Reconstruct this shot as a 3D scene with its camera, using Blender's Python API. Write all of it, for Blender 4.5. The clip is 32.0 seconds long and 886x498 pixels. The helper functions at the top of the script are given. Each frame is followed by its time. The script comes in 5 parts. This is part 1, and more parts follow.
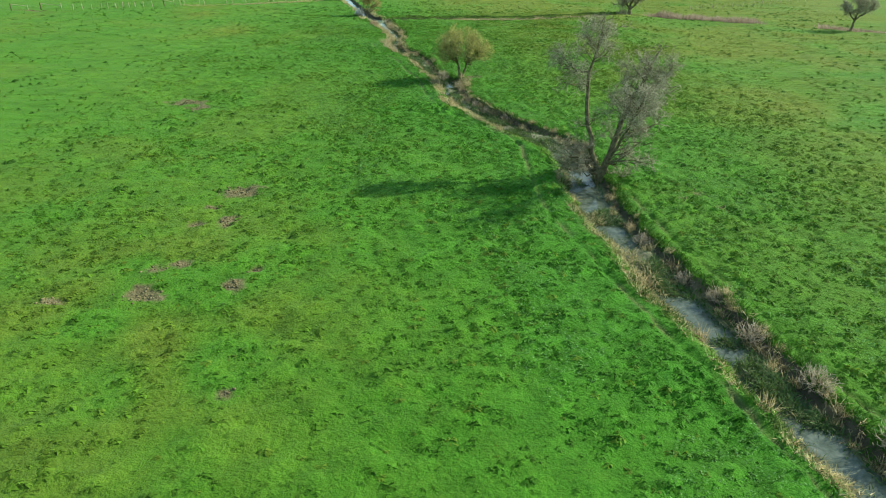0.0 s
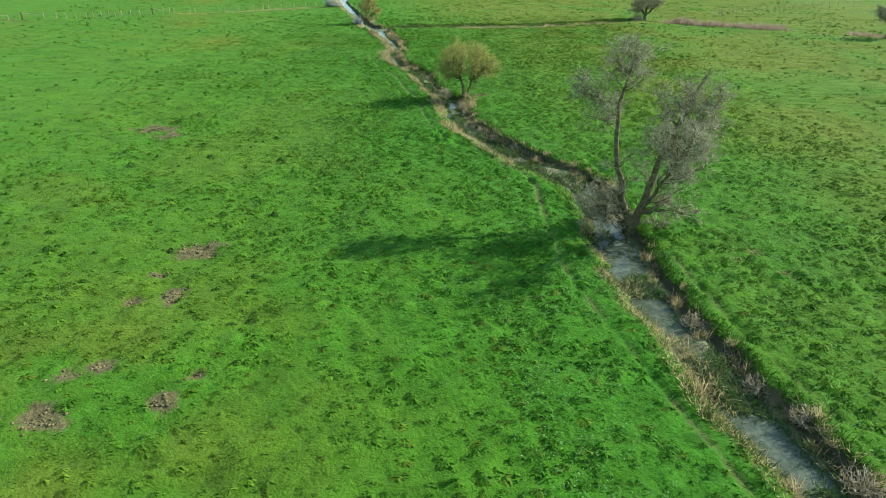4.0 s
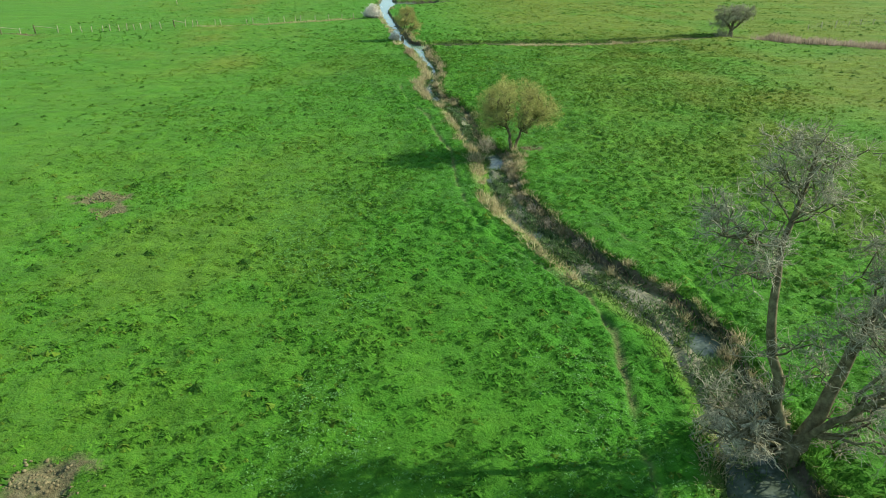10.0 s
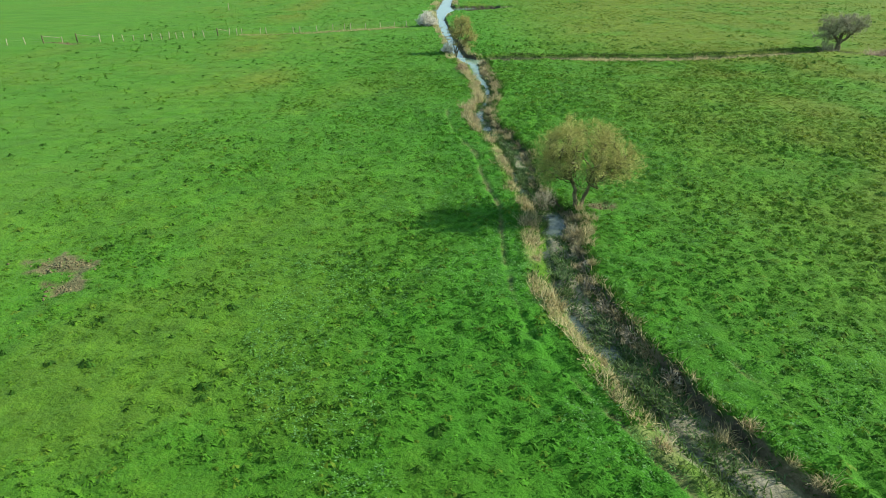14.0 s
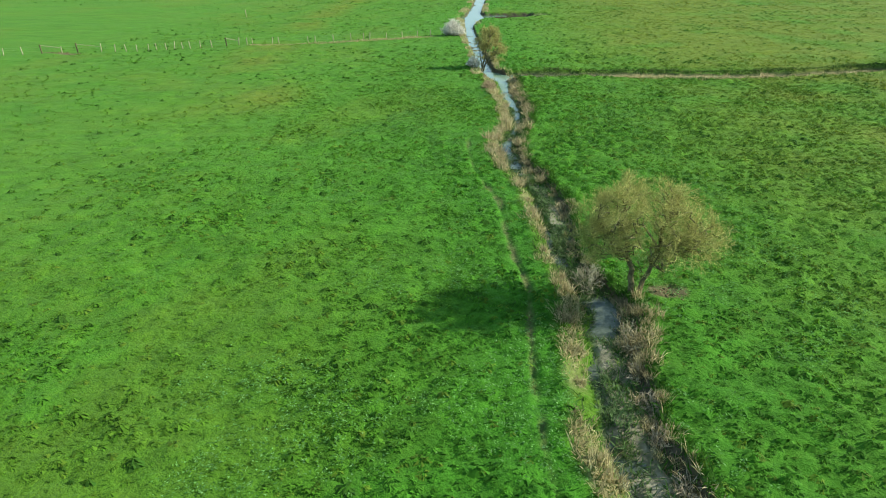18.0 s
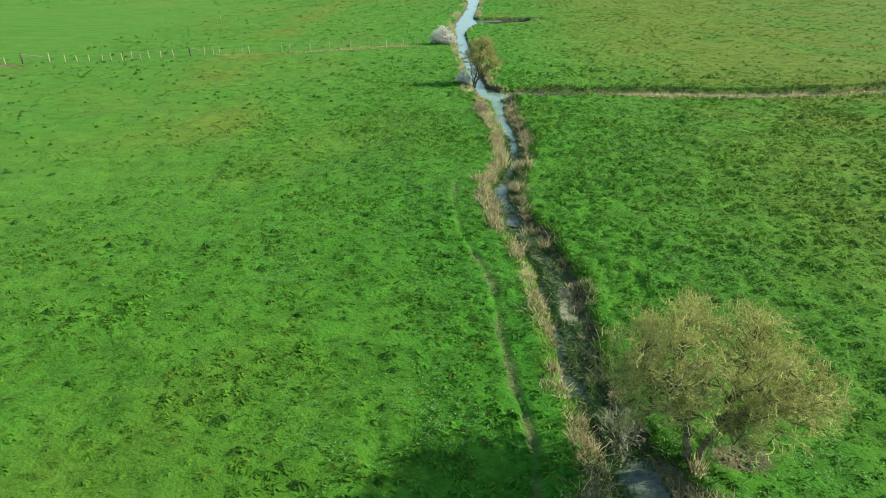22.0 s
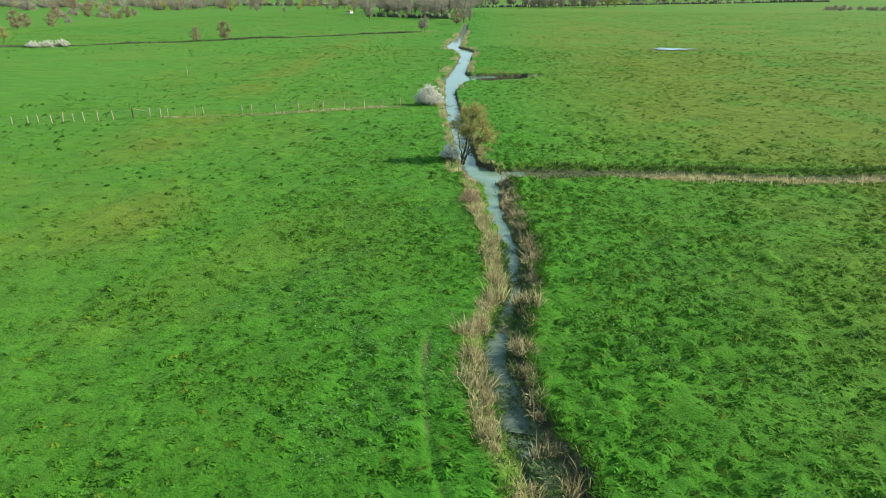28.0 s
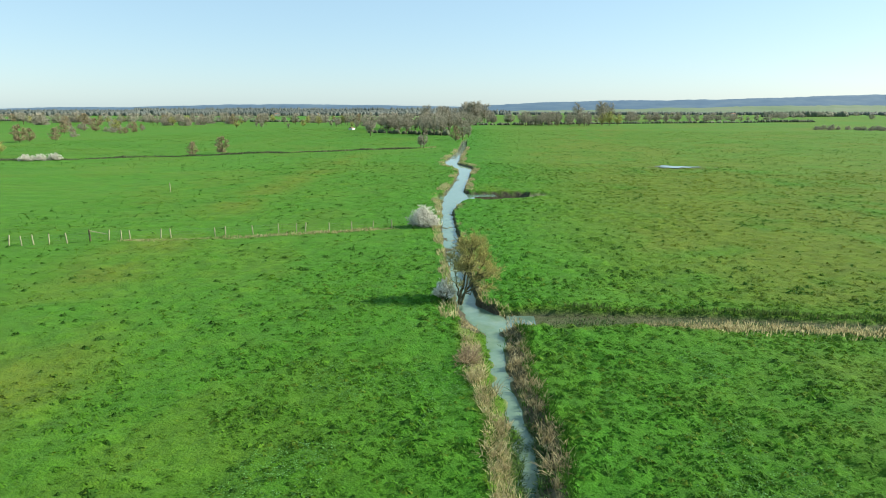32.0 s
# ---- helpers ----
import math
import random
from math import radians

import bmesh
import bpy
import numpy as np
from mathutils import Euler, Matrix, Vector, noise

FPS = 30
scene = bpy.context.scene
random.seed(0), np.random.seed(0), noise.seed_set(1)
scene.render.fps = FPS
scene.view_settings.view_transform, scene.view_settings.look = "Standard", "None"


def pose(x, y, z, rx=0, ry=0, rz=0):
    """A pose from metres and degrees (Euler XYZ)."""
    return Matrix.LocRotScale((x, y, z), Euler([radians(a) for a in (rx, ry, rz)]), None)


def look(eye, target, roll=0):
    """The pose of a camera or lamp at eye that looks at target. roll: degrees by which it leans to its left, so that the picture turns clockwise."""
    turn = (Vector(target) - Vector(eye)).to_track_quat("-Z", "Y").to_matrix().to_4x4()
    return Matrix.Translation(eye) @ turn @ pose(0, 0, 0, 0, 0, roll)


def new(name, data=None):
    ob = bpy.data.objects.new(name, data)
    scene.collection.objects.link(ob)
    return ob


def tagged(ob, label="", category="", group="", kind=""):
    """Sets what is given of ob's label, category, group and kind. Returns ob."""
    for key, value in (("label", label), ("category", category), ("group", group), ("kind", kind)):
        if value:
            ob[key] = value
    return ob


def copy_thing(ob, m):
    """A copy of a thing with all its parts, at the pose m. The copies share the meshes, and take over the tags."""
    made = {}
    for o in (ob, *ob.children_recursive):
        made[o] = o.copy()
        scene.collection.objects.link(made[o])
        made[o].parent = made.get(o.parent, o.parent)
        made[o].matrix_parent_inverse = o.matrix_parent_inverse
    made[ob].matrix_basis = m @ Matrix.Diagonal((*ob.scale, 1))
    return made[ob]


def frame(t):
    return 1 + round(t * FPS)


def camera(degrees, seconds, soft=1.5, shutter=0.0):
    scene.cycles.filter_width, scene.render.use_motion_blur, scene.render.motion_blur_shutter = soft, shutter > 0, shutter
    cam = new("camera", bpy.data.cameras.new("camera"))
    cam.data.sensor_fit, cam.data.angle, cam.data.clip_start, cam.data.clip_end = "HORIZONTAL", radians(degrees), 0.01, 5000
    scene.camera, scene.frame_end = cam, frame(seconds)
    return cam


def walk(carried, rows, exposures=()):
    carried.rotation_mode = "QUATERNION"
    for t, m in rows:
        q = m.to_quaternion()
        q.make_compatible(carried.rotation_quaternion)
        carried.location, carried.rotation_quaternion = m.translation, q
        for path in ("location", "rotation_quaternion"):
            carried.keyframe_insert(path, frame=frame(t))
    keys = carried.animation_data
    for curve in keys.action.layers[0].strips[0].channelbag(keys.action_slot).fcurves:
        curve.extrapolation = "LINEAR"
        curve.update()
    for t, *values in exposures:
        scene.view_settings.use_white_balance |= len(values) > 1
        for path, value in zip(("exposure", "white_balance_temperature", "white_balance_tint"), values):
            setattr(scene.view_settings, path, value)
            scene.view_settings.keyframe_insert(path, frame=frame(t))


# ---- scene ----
cam = camera(71.32, 32.0, soft=1.0)
PATH = [
    (0, (0.001, 0.001, 16.628), (-0.073, 8.860, 11.991), 0.80),
    (0.5, (0.036, 0.671, 16.638), (-0.058, 9.532, 12.005), 0.73),
    (1, (0.042, 1.516, 16.632), (-0.064, 10.378, 12.001), 0.70),
    (1.5, (0.017, 2.542, 16.625), (-0.097, 11.407, 11.998), 0.66),
    (2, (0.039, 3.683, 16.608), (-0.087, 12.550, 11.985), 0.60),
    (2.5, (0.102, 4.877, 16.578), (-0.045, 13.744, 11.958), 0.54),
    (3, (0.191, 6.076, 16.563), (0.033, 14.948, 11.953), 0.48),
    (3.5, (0.225, 7.389, 16.569), (0.060, 16.262, 11.960), 0.45),
    (5.5, (0.500, 13.195, 16.656), (0.294, 22.068, 12.049), 0.19),
    (6, (0.582, 14.700, 16.685), (0.352, 23.572, 12.078), 0.17),
    (6.5, (0.619, 16.226, 16.740), (0.376, 25.099, 12.134), 0.17),
    (7, (0.624, 17.724, 16.788), (0.370, 26.599, 12.186), 0.18),
    (7.5, (0.607, 19.196, 16.825), (0.289, 28.069, 12.224), 0.19),
    (8, (0.648, 20.671, 16.850), (0.203, 29.537, 12.247), 0.25),
    (8.5, (0.681, 22.191, 16.845), (0.108, 31.054, 12.248), 0.22),
    (9, (0.763, 23.644, 16.800), (0.062, 32.497, 12.204), 0.12),
    (9.5, (0.793, 25.083, 16.737), (-0.030, 33.927, 12.144), -0.01),
    (10, (0.778, 26.545, 16.698), (-0.170, 35.376, 12.102), -0.15),
    (10.5, (0.743, 27.958, 16.720), (-0.327, 36.776, 12.128), -0.22),
    (11, (0.703, 29.458, 16.784), (-0.486, 38.263, 12.196), -0.29),
    (11.5, (0.701, 30.985, 16.837), (-0.606, 39.777, 12.254), -0.33),
    (12, (0.599, 32.434, 16.852), (-0.809, 41.211, 12.271), -0.39),
    (12.5, (0.509, 33.892, 16.834), (-1.010, 42.649, 12.251), -0.50),
    (13, (0.416, 35.346, 16.791), (-1.212, 44.083, 12.208), -0.61),
    (13.5, (0.363, 36.799, 16.737), (-1.373, 45.517, 12.155), -0.70),
    (14, (0.298, 38.291, 16.675), (-1.545, 46.988, 12.095), -0.77),
    (14.5, (0.243, 39.697, 16.602), (-1.717, 48.370, 12.026), -0.88),
    (15, (0.116, 41.085, 16.532), (-1.958, 49.734, 11.961), -0.96),
    (15.5, (-0.047, 42.466, 16.461), (-2.231, 51.091, 11.896), -1.02),
    (17.5, (-0.887, 48.140, 16.045), (-3.187, 56.758, 11.524), -1.01),
    (18, (-1.097, 49.539, 16.020), (-3.395, 58.162, 11.506), -1.02),
    (18.5, (-1.313, 50.961, 16.055), (-3.600, 59.587, 11.541), -1.03),
    (19, (-1.537, 52.322, 16.091), (-3.812, 60.952, 11.579), -0.99),
    (19.5, (-1.758, 53.593, 16.090), (-4.028, 62.225, 11.581), -1.01),
    (20, (-1.987, 54.988, 16.052), (-4.249, 63.619, 11.537), -1.00),
    (20.5, (-2.214, 56.386, 15.988), (-4.468, 65.018, 11.471), -0.98),
    (21, (-2.441, 57.803, 15.928), (-4.688, 66.439, 11.414), -0.94),
    (21.5, (-2.645, 59.229, 15.872), (-4.884, 67.866, 11.357), -0.94),
    (22, (-2.889, 60.708, 15.822), (-5.113, 69.348, 11.305), -0.92),
    (22.5, (-3.057, 62.117, 15.777), (-5.281, 70.758, 11.262), -0.91),
    (23, (-3.328, 63.412, 15.727), (-5.535, 72.057, 11.211), -0.91),
    (23.5, (-3.599, 64.784, 15.654), (-5.791, 73.433, 11.139), -0.80),
    (24, (-3.896, 66.174, 15.573), (-6.070, 74.830, 11.062), -0.68),
    (24.5, (-4.085, 67.474, 15.506), (-6.255, 76.132, 10.996), -0.61),
    (26.5, (-4.717, 72.435, 15.296), (-6.872, 81.107, 10.806), -0.56),
    (27, (-4.942, 73.813, 15.300), (-7.092, 82.487, 10.812), -0.51),
    (27.5, (-5.221, 75.245, 15.334), (-7.385, 84.010, 11.034), -0.43),
    (28, (-5.490, 76.574, 15.352), (-7.694, 85.524, 11.473), -0.38),
    (28.5, (-5.755, 77.906, 15.341), (-7.999, 87.021, 11.894), -0.32),
    (29, (-6.002, 79.245, 15.311), (-8.285, 88.506, 12.307), -0.26),
    (29.5, (-6.258, 80.585, 15.276), (-8.573, 89.973, 12.726), -0.21),
    (30, (-6.538, 81.897, 15.228), (-8.870, 91.365, 13.011), -0.19),
    (30.5, (-6.803, 83.207, 15.178), (-9.120, 92.678, 12.958), -0.12),
    (31, (-7.064, 84.557, 15.144), (-9.377, 94.029, 12.924), -0.06),
    (31.5, (-7.331, 85.925, 15.134), (-9.646, 95.396, 12.912), -0.01),
    (32, (-7.580, 87.206, 15.126), (-9.892, 96.678, 12.906), 0.01),
]
walk(cam, [(t, look(eye, target, roll)) for t, eye, target, roll in PATH], [(0, 0.88), (20.0, 0.86), (26.5, 0.83), (29.0, 0.77), (30.0, 0.75), (32, 0.75)])

# ---- light ----
SUN_DIR = Vector((0.925, 0.38, 0.0)).normalized()
SUN_EL = radians(31.5)
world = bpy.data.worlds.new("sky")
scene.world = world
world.use_nodes = True
wn = world.node_tree.nodes
sky = wn.new("ShaderNodeTexSky")
sky.sky_type = "NISHITA"
sky.sun_disc = False
sky.sun_elevation = SUN_EL
sky.sun_rotation = math.atan2(SUN_DIR.x, SUN_DIR.y)
sky.air_density, sky.dust_density, sky.ozone_density = 1.0, 0.5, 2.0
wn["Background"].inputs[1].default_value = 0.092
# thin high haze whitens the clear sky
haze = wn.new("ShaderNodeMix")
haze.data_type = "RGBA"
haze.inputs[0].default_value = 0.45
haze.inputs[7].default_value = (3.6, 5.8, 7.1, 1)
world.node_tree.links.new(sky.outputs[0], haze.inputs[6])
world.node_tree.links.new(haze.outputs[2], wn["Background"].inputs[0])
sun = new("sun", bpy.data.lights.new("sun", "SUN"))
sun.data.energy, sun.data.angle, sun.data.color = 5.0, radians(0.53), (1.0, 0.95, 0.86)
sun.matrix_world = look((0, 0, 60), Vector((0, 0, 60)) - (SUN_DIR * math.cos(SUN_EL) + Vector((0, 0, math.sin(SUN_EL)))))


# ---- materials ----
def material(name, rough=0.8, spec=0.3):
    m = bpy.data.materials.new(name)
    m.use_nodes = True
    b = m.node_tree.nodes["Principled BSDF"]
    b.inputs["Roughness"].default_value = rough
    b.inputs["Specular IOR Level"].default_value = spec
    return m, m.node_tree, b


def node(nt, kind, **values):
    n = nt.nodes.new(kind)
    for key, value in values.items():
        n.inputs[key.replace("_", " ")].default_value = value
    return n


def noise_ramp(nt, scale, stops, detail=5.0, rough=0.6, coord=None, low=0.3, high=0.7):
    """Colours along a noise of the given scale in object space."""
    n = node(nt, "ShaderNodeTexNoise", Scale=scale, Detail=detail, Roughness=rough)
    nt.links.new(coord or nt.nodes.new("ShaderNodeTexCoord").outputs["Object"], n.inputs["Vector"])
    r = nt.nodes.new("ShaderNodeValToRGB")
    e = r.color_ramp.elements
    e[0].position, e[0].color = low, (*stops[0], 1)
    e[1].position, e[1].color = high, (*stops[-1], 1)
    for k, c in enumerate(stops[1:-1]):
        x = e.new(low + (high - low) * (k + 1) / (len(stops) - 1))
        x.color = (*c, 1)
    nt.links.new(n.outputs["Fac"], r.inputs[0])
    return r.outputs[0]


def mix(nt, fac, a, b, blend="MIX"):
    n = nt.nodes.new("ShaderNodeMix")
    n.data_type, n.blend_type = "RGBA", blend
    for socket, value in ((n.inputs[0], fac), (n.inputs[6], a), (n.inputs[7], b)):
        if isinstance(value, (float, int)):
            socket.default_value = value
        elif isinstance(value, tuple):
            socket.default_value = (*value, 1)
        else:
            nt.links.new(value, socket)
    return n.outputs[2]


def attribute(nt, name):
    n = nt.nodes.new("ShaderNodeAttribute")
    n.attribute_name = name
    return n.outputs["Fac"]


def bump(nt, b, scale, strength, distance, detail=6.0):
    n = node(nt, "ShaderNodeTexNoise", Scale=scale, Detail=detail, Roughness=0.65)
    nt.links.new(nt.nodes.new("ShaderNodeTexCoord").outputs["Object"], n.inputs["Vector"])
    k = node(nt, "ShaderNodeBump", Strength=strength, Distance=distance)
    nt.links.new(n.outputs["Fac"], k.inputs["Height"])
    nt.links.new(k.outputs[0], b.inputs["Normal"])


def field_colour(nt):
    """Grass colour over the whole meadow: olive where it is grazed dry, deep green where it is lush, a little different from tussock to tussock."""
    far = noise_ramp(nt, 0.035, [(0.060, 0.152, 0.0110), (0.047, 0.149, 0.0096), (0.096, 0.155, 0.0128)], 4, 0.55)
    mid = noise_ramp(nt, 0.35, [(0.028, 0.106, 0.0072), (0.048, 0.144, 0.0096), (0.088, 0.153, 0.0140)], 6, 0.6)
    fine = noise_ramp(nt, 3.5, [(0.0175, 0.070, 0.0045), (0.047, 0.137, 0.0096), (0.098, 0.172, 0.0195)], 5, 0.7)
    c = mix(nt, 0.5, far, mid)
    c = mix(nt, 0.4, c, fine)
    lush = noise_ramp(nt, 1.1, [(0.0175, 0.095, 0.0068), (0.0370, 0.148, 0.0102), (0.0290, 0.123, 0.0085)], 5, 0.65)
    c = mix(nt, attribute(nt, "lush"), c, lush)
    c = mix(nt, attribute(nt, "dry"), c, noise_ramp(nt, 0.8, [(0.082, 0.128, 0.0115), (0.110, 0.134, 0.0165)], 5, 0.7))
    tone = nt.nodes.new("ShaderNodeMapRange")
    tone.inputs["To Min"].default_value, tone.inputs["To Max"].default_value = 0.62, 1.38
    nt.links.new(attribute(nt, "tuft"), tone.inputs["Value"])
    return mix(nt, 1.0, c, tone.outputs[0], "MULTIPLY")


m_ground, nt, b = material("meadow_ground", 0.95, 0.1)
b.inputs["Sheen Weight"].default_value, b.inputs["Sheen Roughness"].default_value, b.inputs["Sheen Tint"].default_value = 0.08, 0.4, (0.5, 1.0, 0.3, 1)
grass = mix(nt, 1.0, field_colour(nt), (0.97, 1.03, 0.9), "MULTIPLY")
mud = noise_ramp(nt, 2.5, [(0.045, 0.040, 0.0190), (0.105, 0.090, 0.044), (0.19, 0.166, 0.085)], 8, 0.7)
silt = noise_ramp(nt, 1.2, [(0.07, 0.085, 0.035), (0.17, 0.162, 0.102), (0.29, 0.272, 0.19)], 7, 0.7)
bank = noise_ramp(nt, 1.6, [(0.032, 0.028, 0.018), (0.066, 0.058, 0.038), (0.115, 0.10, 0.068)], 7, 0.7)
c = mix(nt, attribute(nt, "mud"), grass, mud)
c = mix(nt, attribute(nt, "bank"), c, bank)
c = mix(nt, attribute(nt, "silt"), c, silt)
litter = noise_ramp(nt, 3.0, [(0.075, 0.070, 0.030), (0.20, 0.168, 0.085), (0.40, 0.345, 0.20)], 8, 0.75)
c = mix(nt, attribute(nt, "straw"), c, litter)
nt.links.new(c, b.inputs["Base Color"])
bump(nt, b, 5.0, 0.9, 0.16)



def leafy(nt, b, colour, share=0.4, glow=(1.0, 1.0, 1.0)):
    """Lets part of the sunlight through thin leaves."""
    t = nt.nodes.new("ShaderNodeBsdfTranslucent")
    s = node(nt, "ShaderNodeMixShader", Fac=share)
    nt.links.new(colour, b.inputs["Base Color"])
    nt.links.new(mix(nt, 1.0, colour, glow, "MULTIPLY"), t.inputs["Color"])
    nt.links.new(b.outputs[0], s.inputs[1])
    nt.links.new(t.outputs[0], s.inputs[2])
    nt.links.new(s.outputs[0], nt.nodes["Material Output"].inputs["Surface"])


m_grass, nt, b = material("grass_blades", 0.75, 0.1)
b.inputs["Sheen Weight"].default_value, b.inputs["Sheen Roughness"].default_value, b.inputs["Sheen Tint"].default_value = 0.18, 0.4, (0.5, 1.0, 0.3, 1)
geo = nt.nodes.new("ShaderNodeNewGeometry")
tone = nt.nodes.new("ShaderNodeMapRange")
tone.inputs["To Min"].default_value, tone.inputs["To Max"].default_value = 1.0, 1.5
nt.links.new(geo.outputs["Random Per Island"], tone.inputs["Value"])
leafy(nt, b, mix(nt, 1.0, mix(nt, 1.0, field_colour(nt), noise_ramp(nt, 6.0, [(0.75, 0.8, 0.7), (1.2, 1.15, 1.2)], 3), "MULTIPLY"), tone.outputs[0], "MULTIPLY"), 0.34, (1.35, 1.15, 0.8))


def islands(nt, low, high):
    """A tone that differs from blade to blade or twig to twig."""
    geo = nt.nodes.new("ShaderNodeNewGeometry")
    tone = nt.nodes.new("ShaderNodeMapRange")
    tone.inputs["To Min"].default_value, tone.inputs["To Max"].default_value = low, high
    nt.links.new(geo.outputs["Random Per Island"], tone.inputs["Value"])
    return tone.outputs[0]


def plain(name, stops, scale, rough=0.85, spec=0.2, bump_scale=0, detail=6.0, metal=0.0, through_share=0.0, vary=None):
    m, nt, b = material(name, rough, spec)
    c = noise_ramp(nt, scale, stops, detail, 0.65)
    if vary:
        c = mix(nt, 1.0, c, islands(nt, *vary), "MULTIPLY")
    if through_share:
        leafy(nt, b, c, through_share)
    else:
        nt.links.new(c, b.inputs["Base Color"])
    b.inputs["Metallic"].default_value = metal
    if bump_scale:
        bump(nt, b, bump_scale, 0.7, 0.03)
    return m


m_rank = plain("rank_grass", [(0.026, 0.096, 0.008), (0.042, 0.128, 0.011), (0.062, 0.150, 0.016)], 1.5, through_share=0.42, vary=(0.7, 1.25))
m_weed = plain("weed_leaf", [(0.07, 0.19, 0.03), (0.11, 0.26, 0.06), (0.18, 0.33, 0.13)], 4.0, 0.85, 0.1, through_share=0.42, vary=(0.7, 1.4))
m_straw = plain("dry_straw", [(0.246, 0.215, 0.0975), (0.447, 0.4, 0.194), (0.648, 0.602, 0.327)], 1.3, through_share=0.52, vary=(0.6, 1.3))
m_reed = plain("dead_reed", [(0.19, 0.156, 0.0754), (0.414, 0.353, 0.183), (0.67, 0.602, 0.346)], 1.7, through_share=0.52, vary=(0.5, 1.35))
m_dead = plain("pale_dead_stem", [(0.30, 0.24, 0.15), (0.50, 0.43, 0.29), (0.68, 0.61, 0.45)], 1.6, vary=(0.5, 1.25))
m_sedge = plain("green_sedge", [(0.04, 0.095, 0.015), (0.08, 0.145, 0.03), (0.13, 0.17, 0.06)], 1.9, through_share=0.42, vary=(0.6, 1.3))
m_cress = plain("water_cress", [(0.042, 0.084, 0.0252), (0.077, 0.14, 0.042), (0.14, 0.203, 0.084)], 2.2, through_share=0.3, vary=(0.6, 1.5))
m_pink_reed = plain("russet_reed", [(0.26, 0.20, 0.13), (0.37, 0.30, 0.205), (0.46, 0.385, 0.28)], 0.6, through_share=0.42, vary=(0.5, 1.25))
m_bark = plain("willow_bark", [(0.055, 0.0481, 0.024), (0.13, 0.118, 0.06), (0.22, 0.214, 0.104)], 4.0, 0.95, 0.1, 9.0)
m_twig = plain("grey_twigs", [(0.19, 0.182, 0.112), (0.32, 0.31, 0.196), (0.46, 0.449, 0.296)], 1.2, vary=(0.45, 1.35))
m_bud = plain("budding_twigs", [(0.25, 0.245, 0.066), (0.37, 0.37, 0.105), (0.46, 0.47, 0.15)], 1.5, vary=(0.55, 1.4))
m_ochre = plain("ochre_twigs", [(0.28, 0.251, 0.08), (0.41, 0.369, 0.12), (0.5, 0.46, 0.168)], 1.2, vary=(0.5, 1.3))
m_rust = plain("rust_twigs", [(0.23, 0.175, 0.10), (0.32, 0.25, 0.145), (0.40, 0.32, 0.19)], 0.4, vary=(0.5, 1.3))
m_far_twig = plain("far_crown", [(0.25, 0.235, 0.17), (0.33, 0.305, 0.225), (0.40, 0.37, 0.28)], 0.12, vary=(0.7, 1.25))
m_evergreen = plain("dark_hedge_leaf", [(0.05, 0.065, 0.035), (0.08, 0.095, 0.05), (0.12, 0.13, 0.07)], 0.3)
# hedge leaf again, lightened so that far hedges look hazed
m_hazed_hedge = plain("hazed_hedge_leaf", [(0.085, 0.105, 0.065), (0.115, 0.13, 0.08), (0.15, 0.155, 0.10)], 0.05)
m_blossom = plain("white_blossom", [(0.60, 0.56, 0.44), (0.78, 0.74, 0.63), (0.84, 0.81, 0.73)], 2.0)
m_post = plain("weathered_post", [(0.22, 0.203, 0.112), (0.38, 0.364, 0.216), (0.5, 0.492, 0.304)], 3.0, 0.9, 0.2, 12.0)
m_wire = plain("galvanised_wire", [(0.25, 0.25, 0.25), (0.4, 0.4, 0.4)], 3.0, 0.5, 0.5, 0, 2.0, 0.8)
m_stone = plain("clod", [(0.06, 0.052, 0.025), (0.13, 0.112, 0.054), (0.21, 0.185, 0.095)], 3.0, 0.95, 0.1, 8.0)
# ridge colour carries the blue of distance haze
m_hazed_hill = plain("haze_blue_hill", [(0.06, 0.11, 0.165), (0.08, 0.135, 0.185), (0.11, 0.165, 0.20)], 0.008)
# far woods: haze greys are mixed into the base colour
m_hazed_wood = plain("hazed_wood", [(0.085, 0.10, 0.085), (0.105, 0.12, 0.10), (0.125, 0.135, 0.11)], 0.02)
# slope fields: green washed out in the colour to suggest haze
m_hazed_field = plain("hazed_fields", [(0.10, 0.155, 0.07), (0.13, 0.18, 0.09), (0.17, 0.19, 0.12)], 0.006)
m_wall = plain("white_render", [(0.58, 0.57, 0.54), (0.68, 0.67, 0.65)], 0.5)
m_roof = plain("roof_tile", [(0.22, 0.12, 0.08), (0.30, 0.18, 0.12)], 0.5)



def water(name, stops, scale):
    m, nt, b = material(name, 0.06, 0.5)
    nt.links.new(noise_ramp(nt, scale, stops, 7, 0.7), b.inputs["Base Color"])
    bump(nt, b, 6.0, 0.06, 0.02)
    return m


m_pool = water("pool_water", [(0.08, 0.13, 0.09), (0.11, 0.175, 0.135), (0.15, 0.215, 0.18)], 0.5)
m_water, nt, b = material("stream_water", 0.06, 0.5)
b.inputs["IOR"].default_value = 1.33
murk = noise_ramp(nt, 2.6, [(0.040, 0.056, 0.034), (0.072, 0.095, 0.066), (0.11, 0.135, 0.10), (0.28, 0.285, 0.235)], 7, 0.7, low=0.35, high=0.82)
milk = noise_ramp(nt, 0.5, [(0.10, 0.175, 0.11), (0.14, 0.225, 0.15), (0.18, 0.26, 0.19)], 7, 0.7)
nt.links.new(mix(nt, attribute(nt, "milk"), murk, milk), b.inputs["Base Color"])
bump(nt, b, 6.0, 0.06, 0.02)


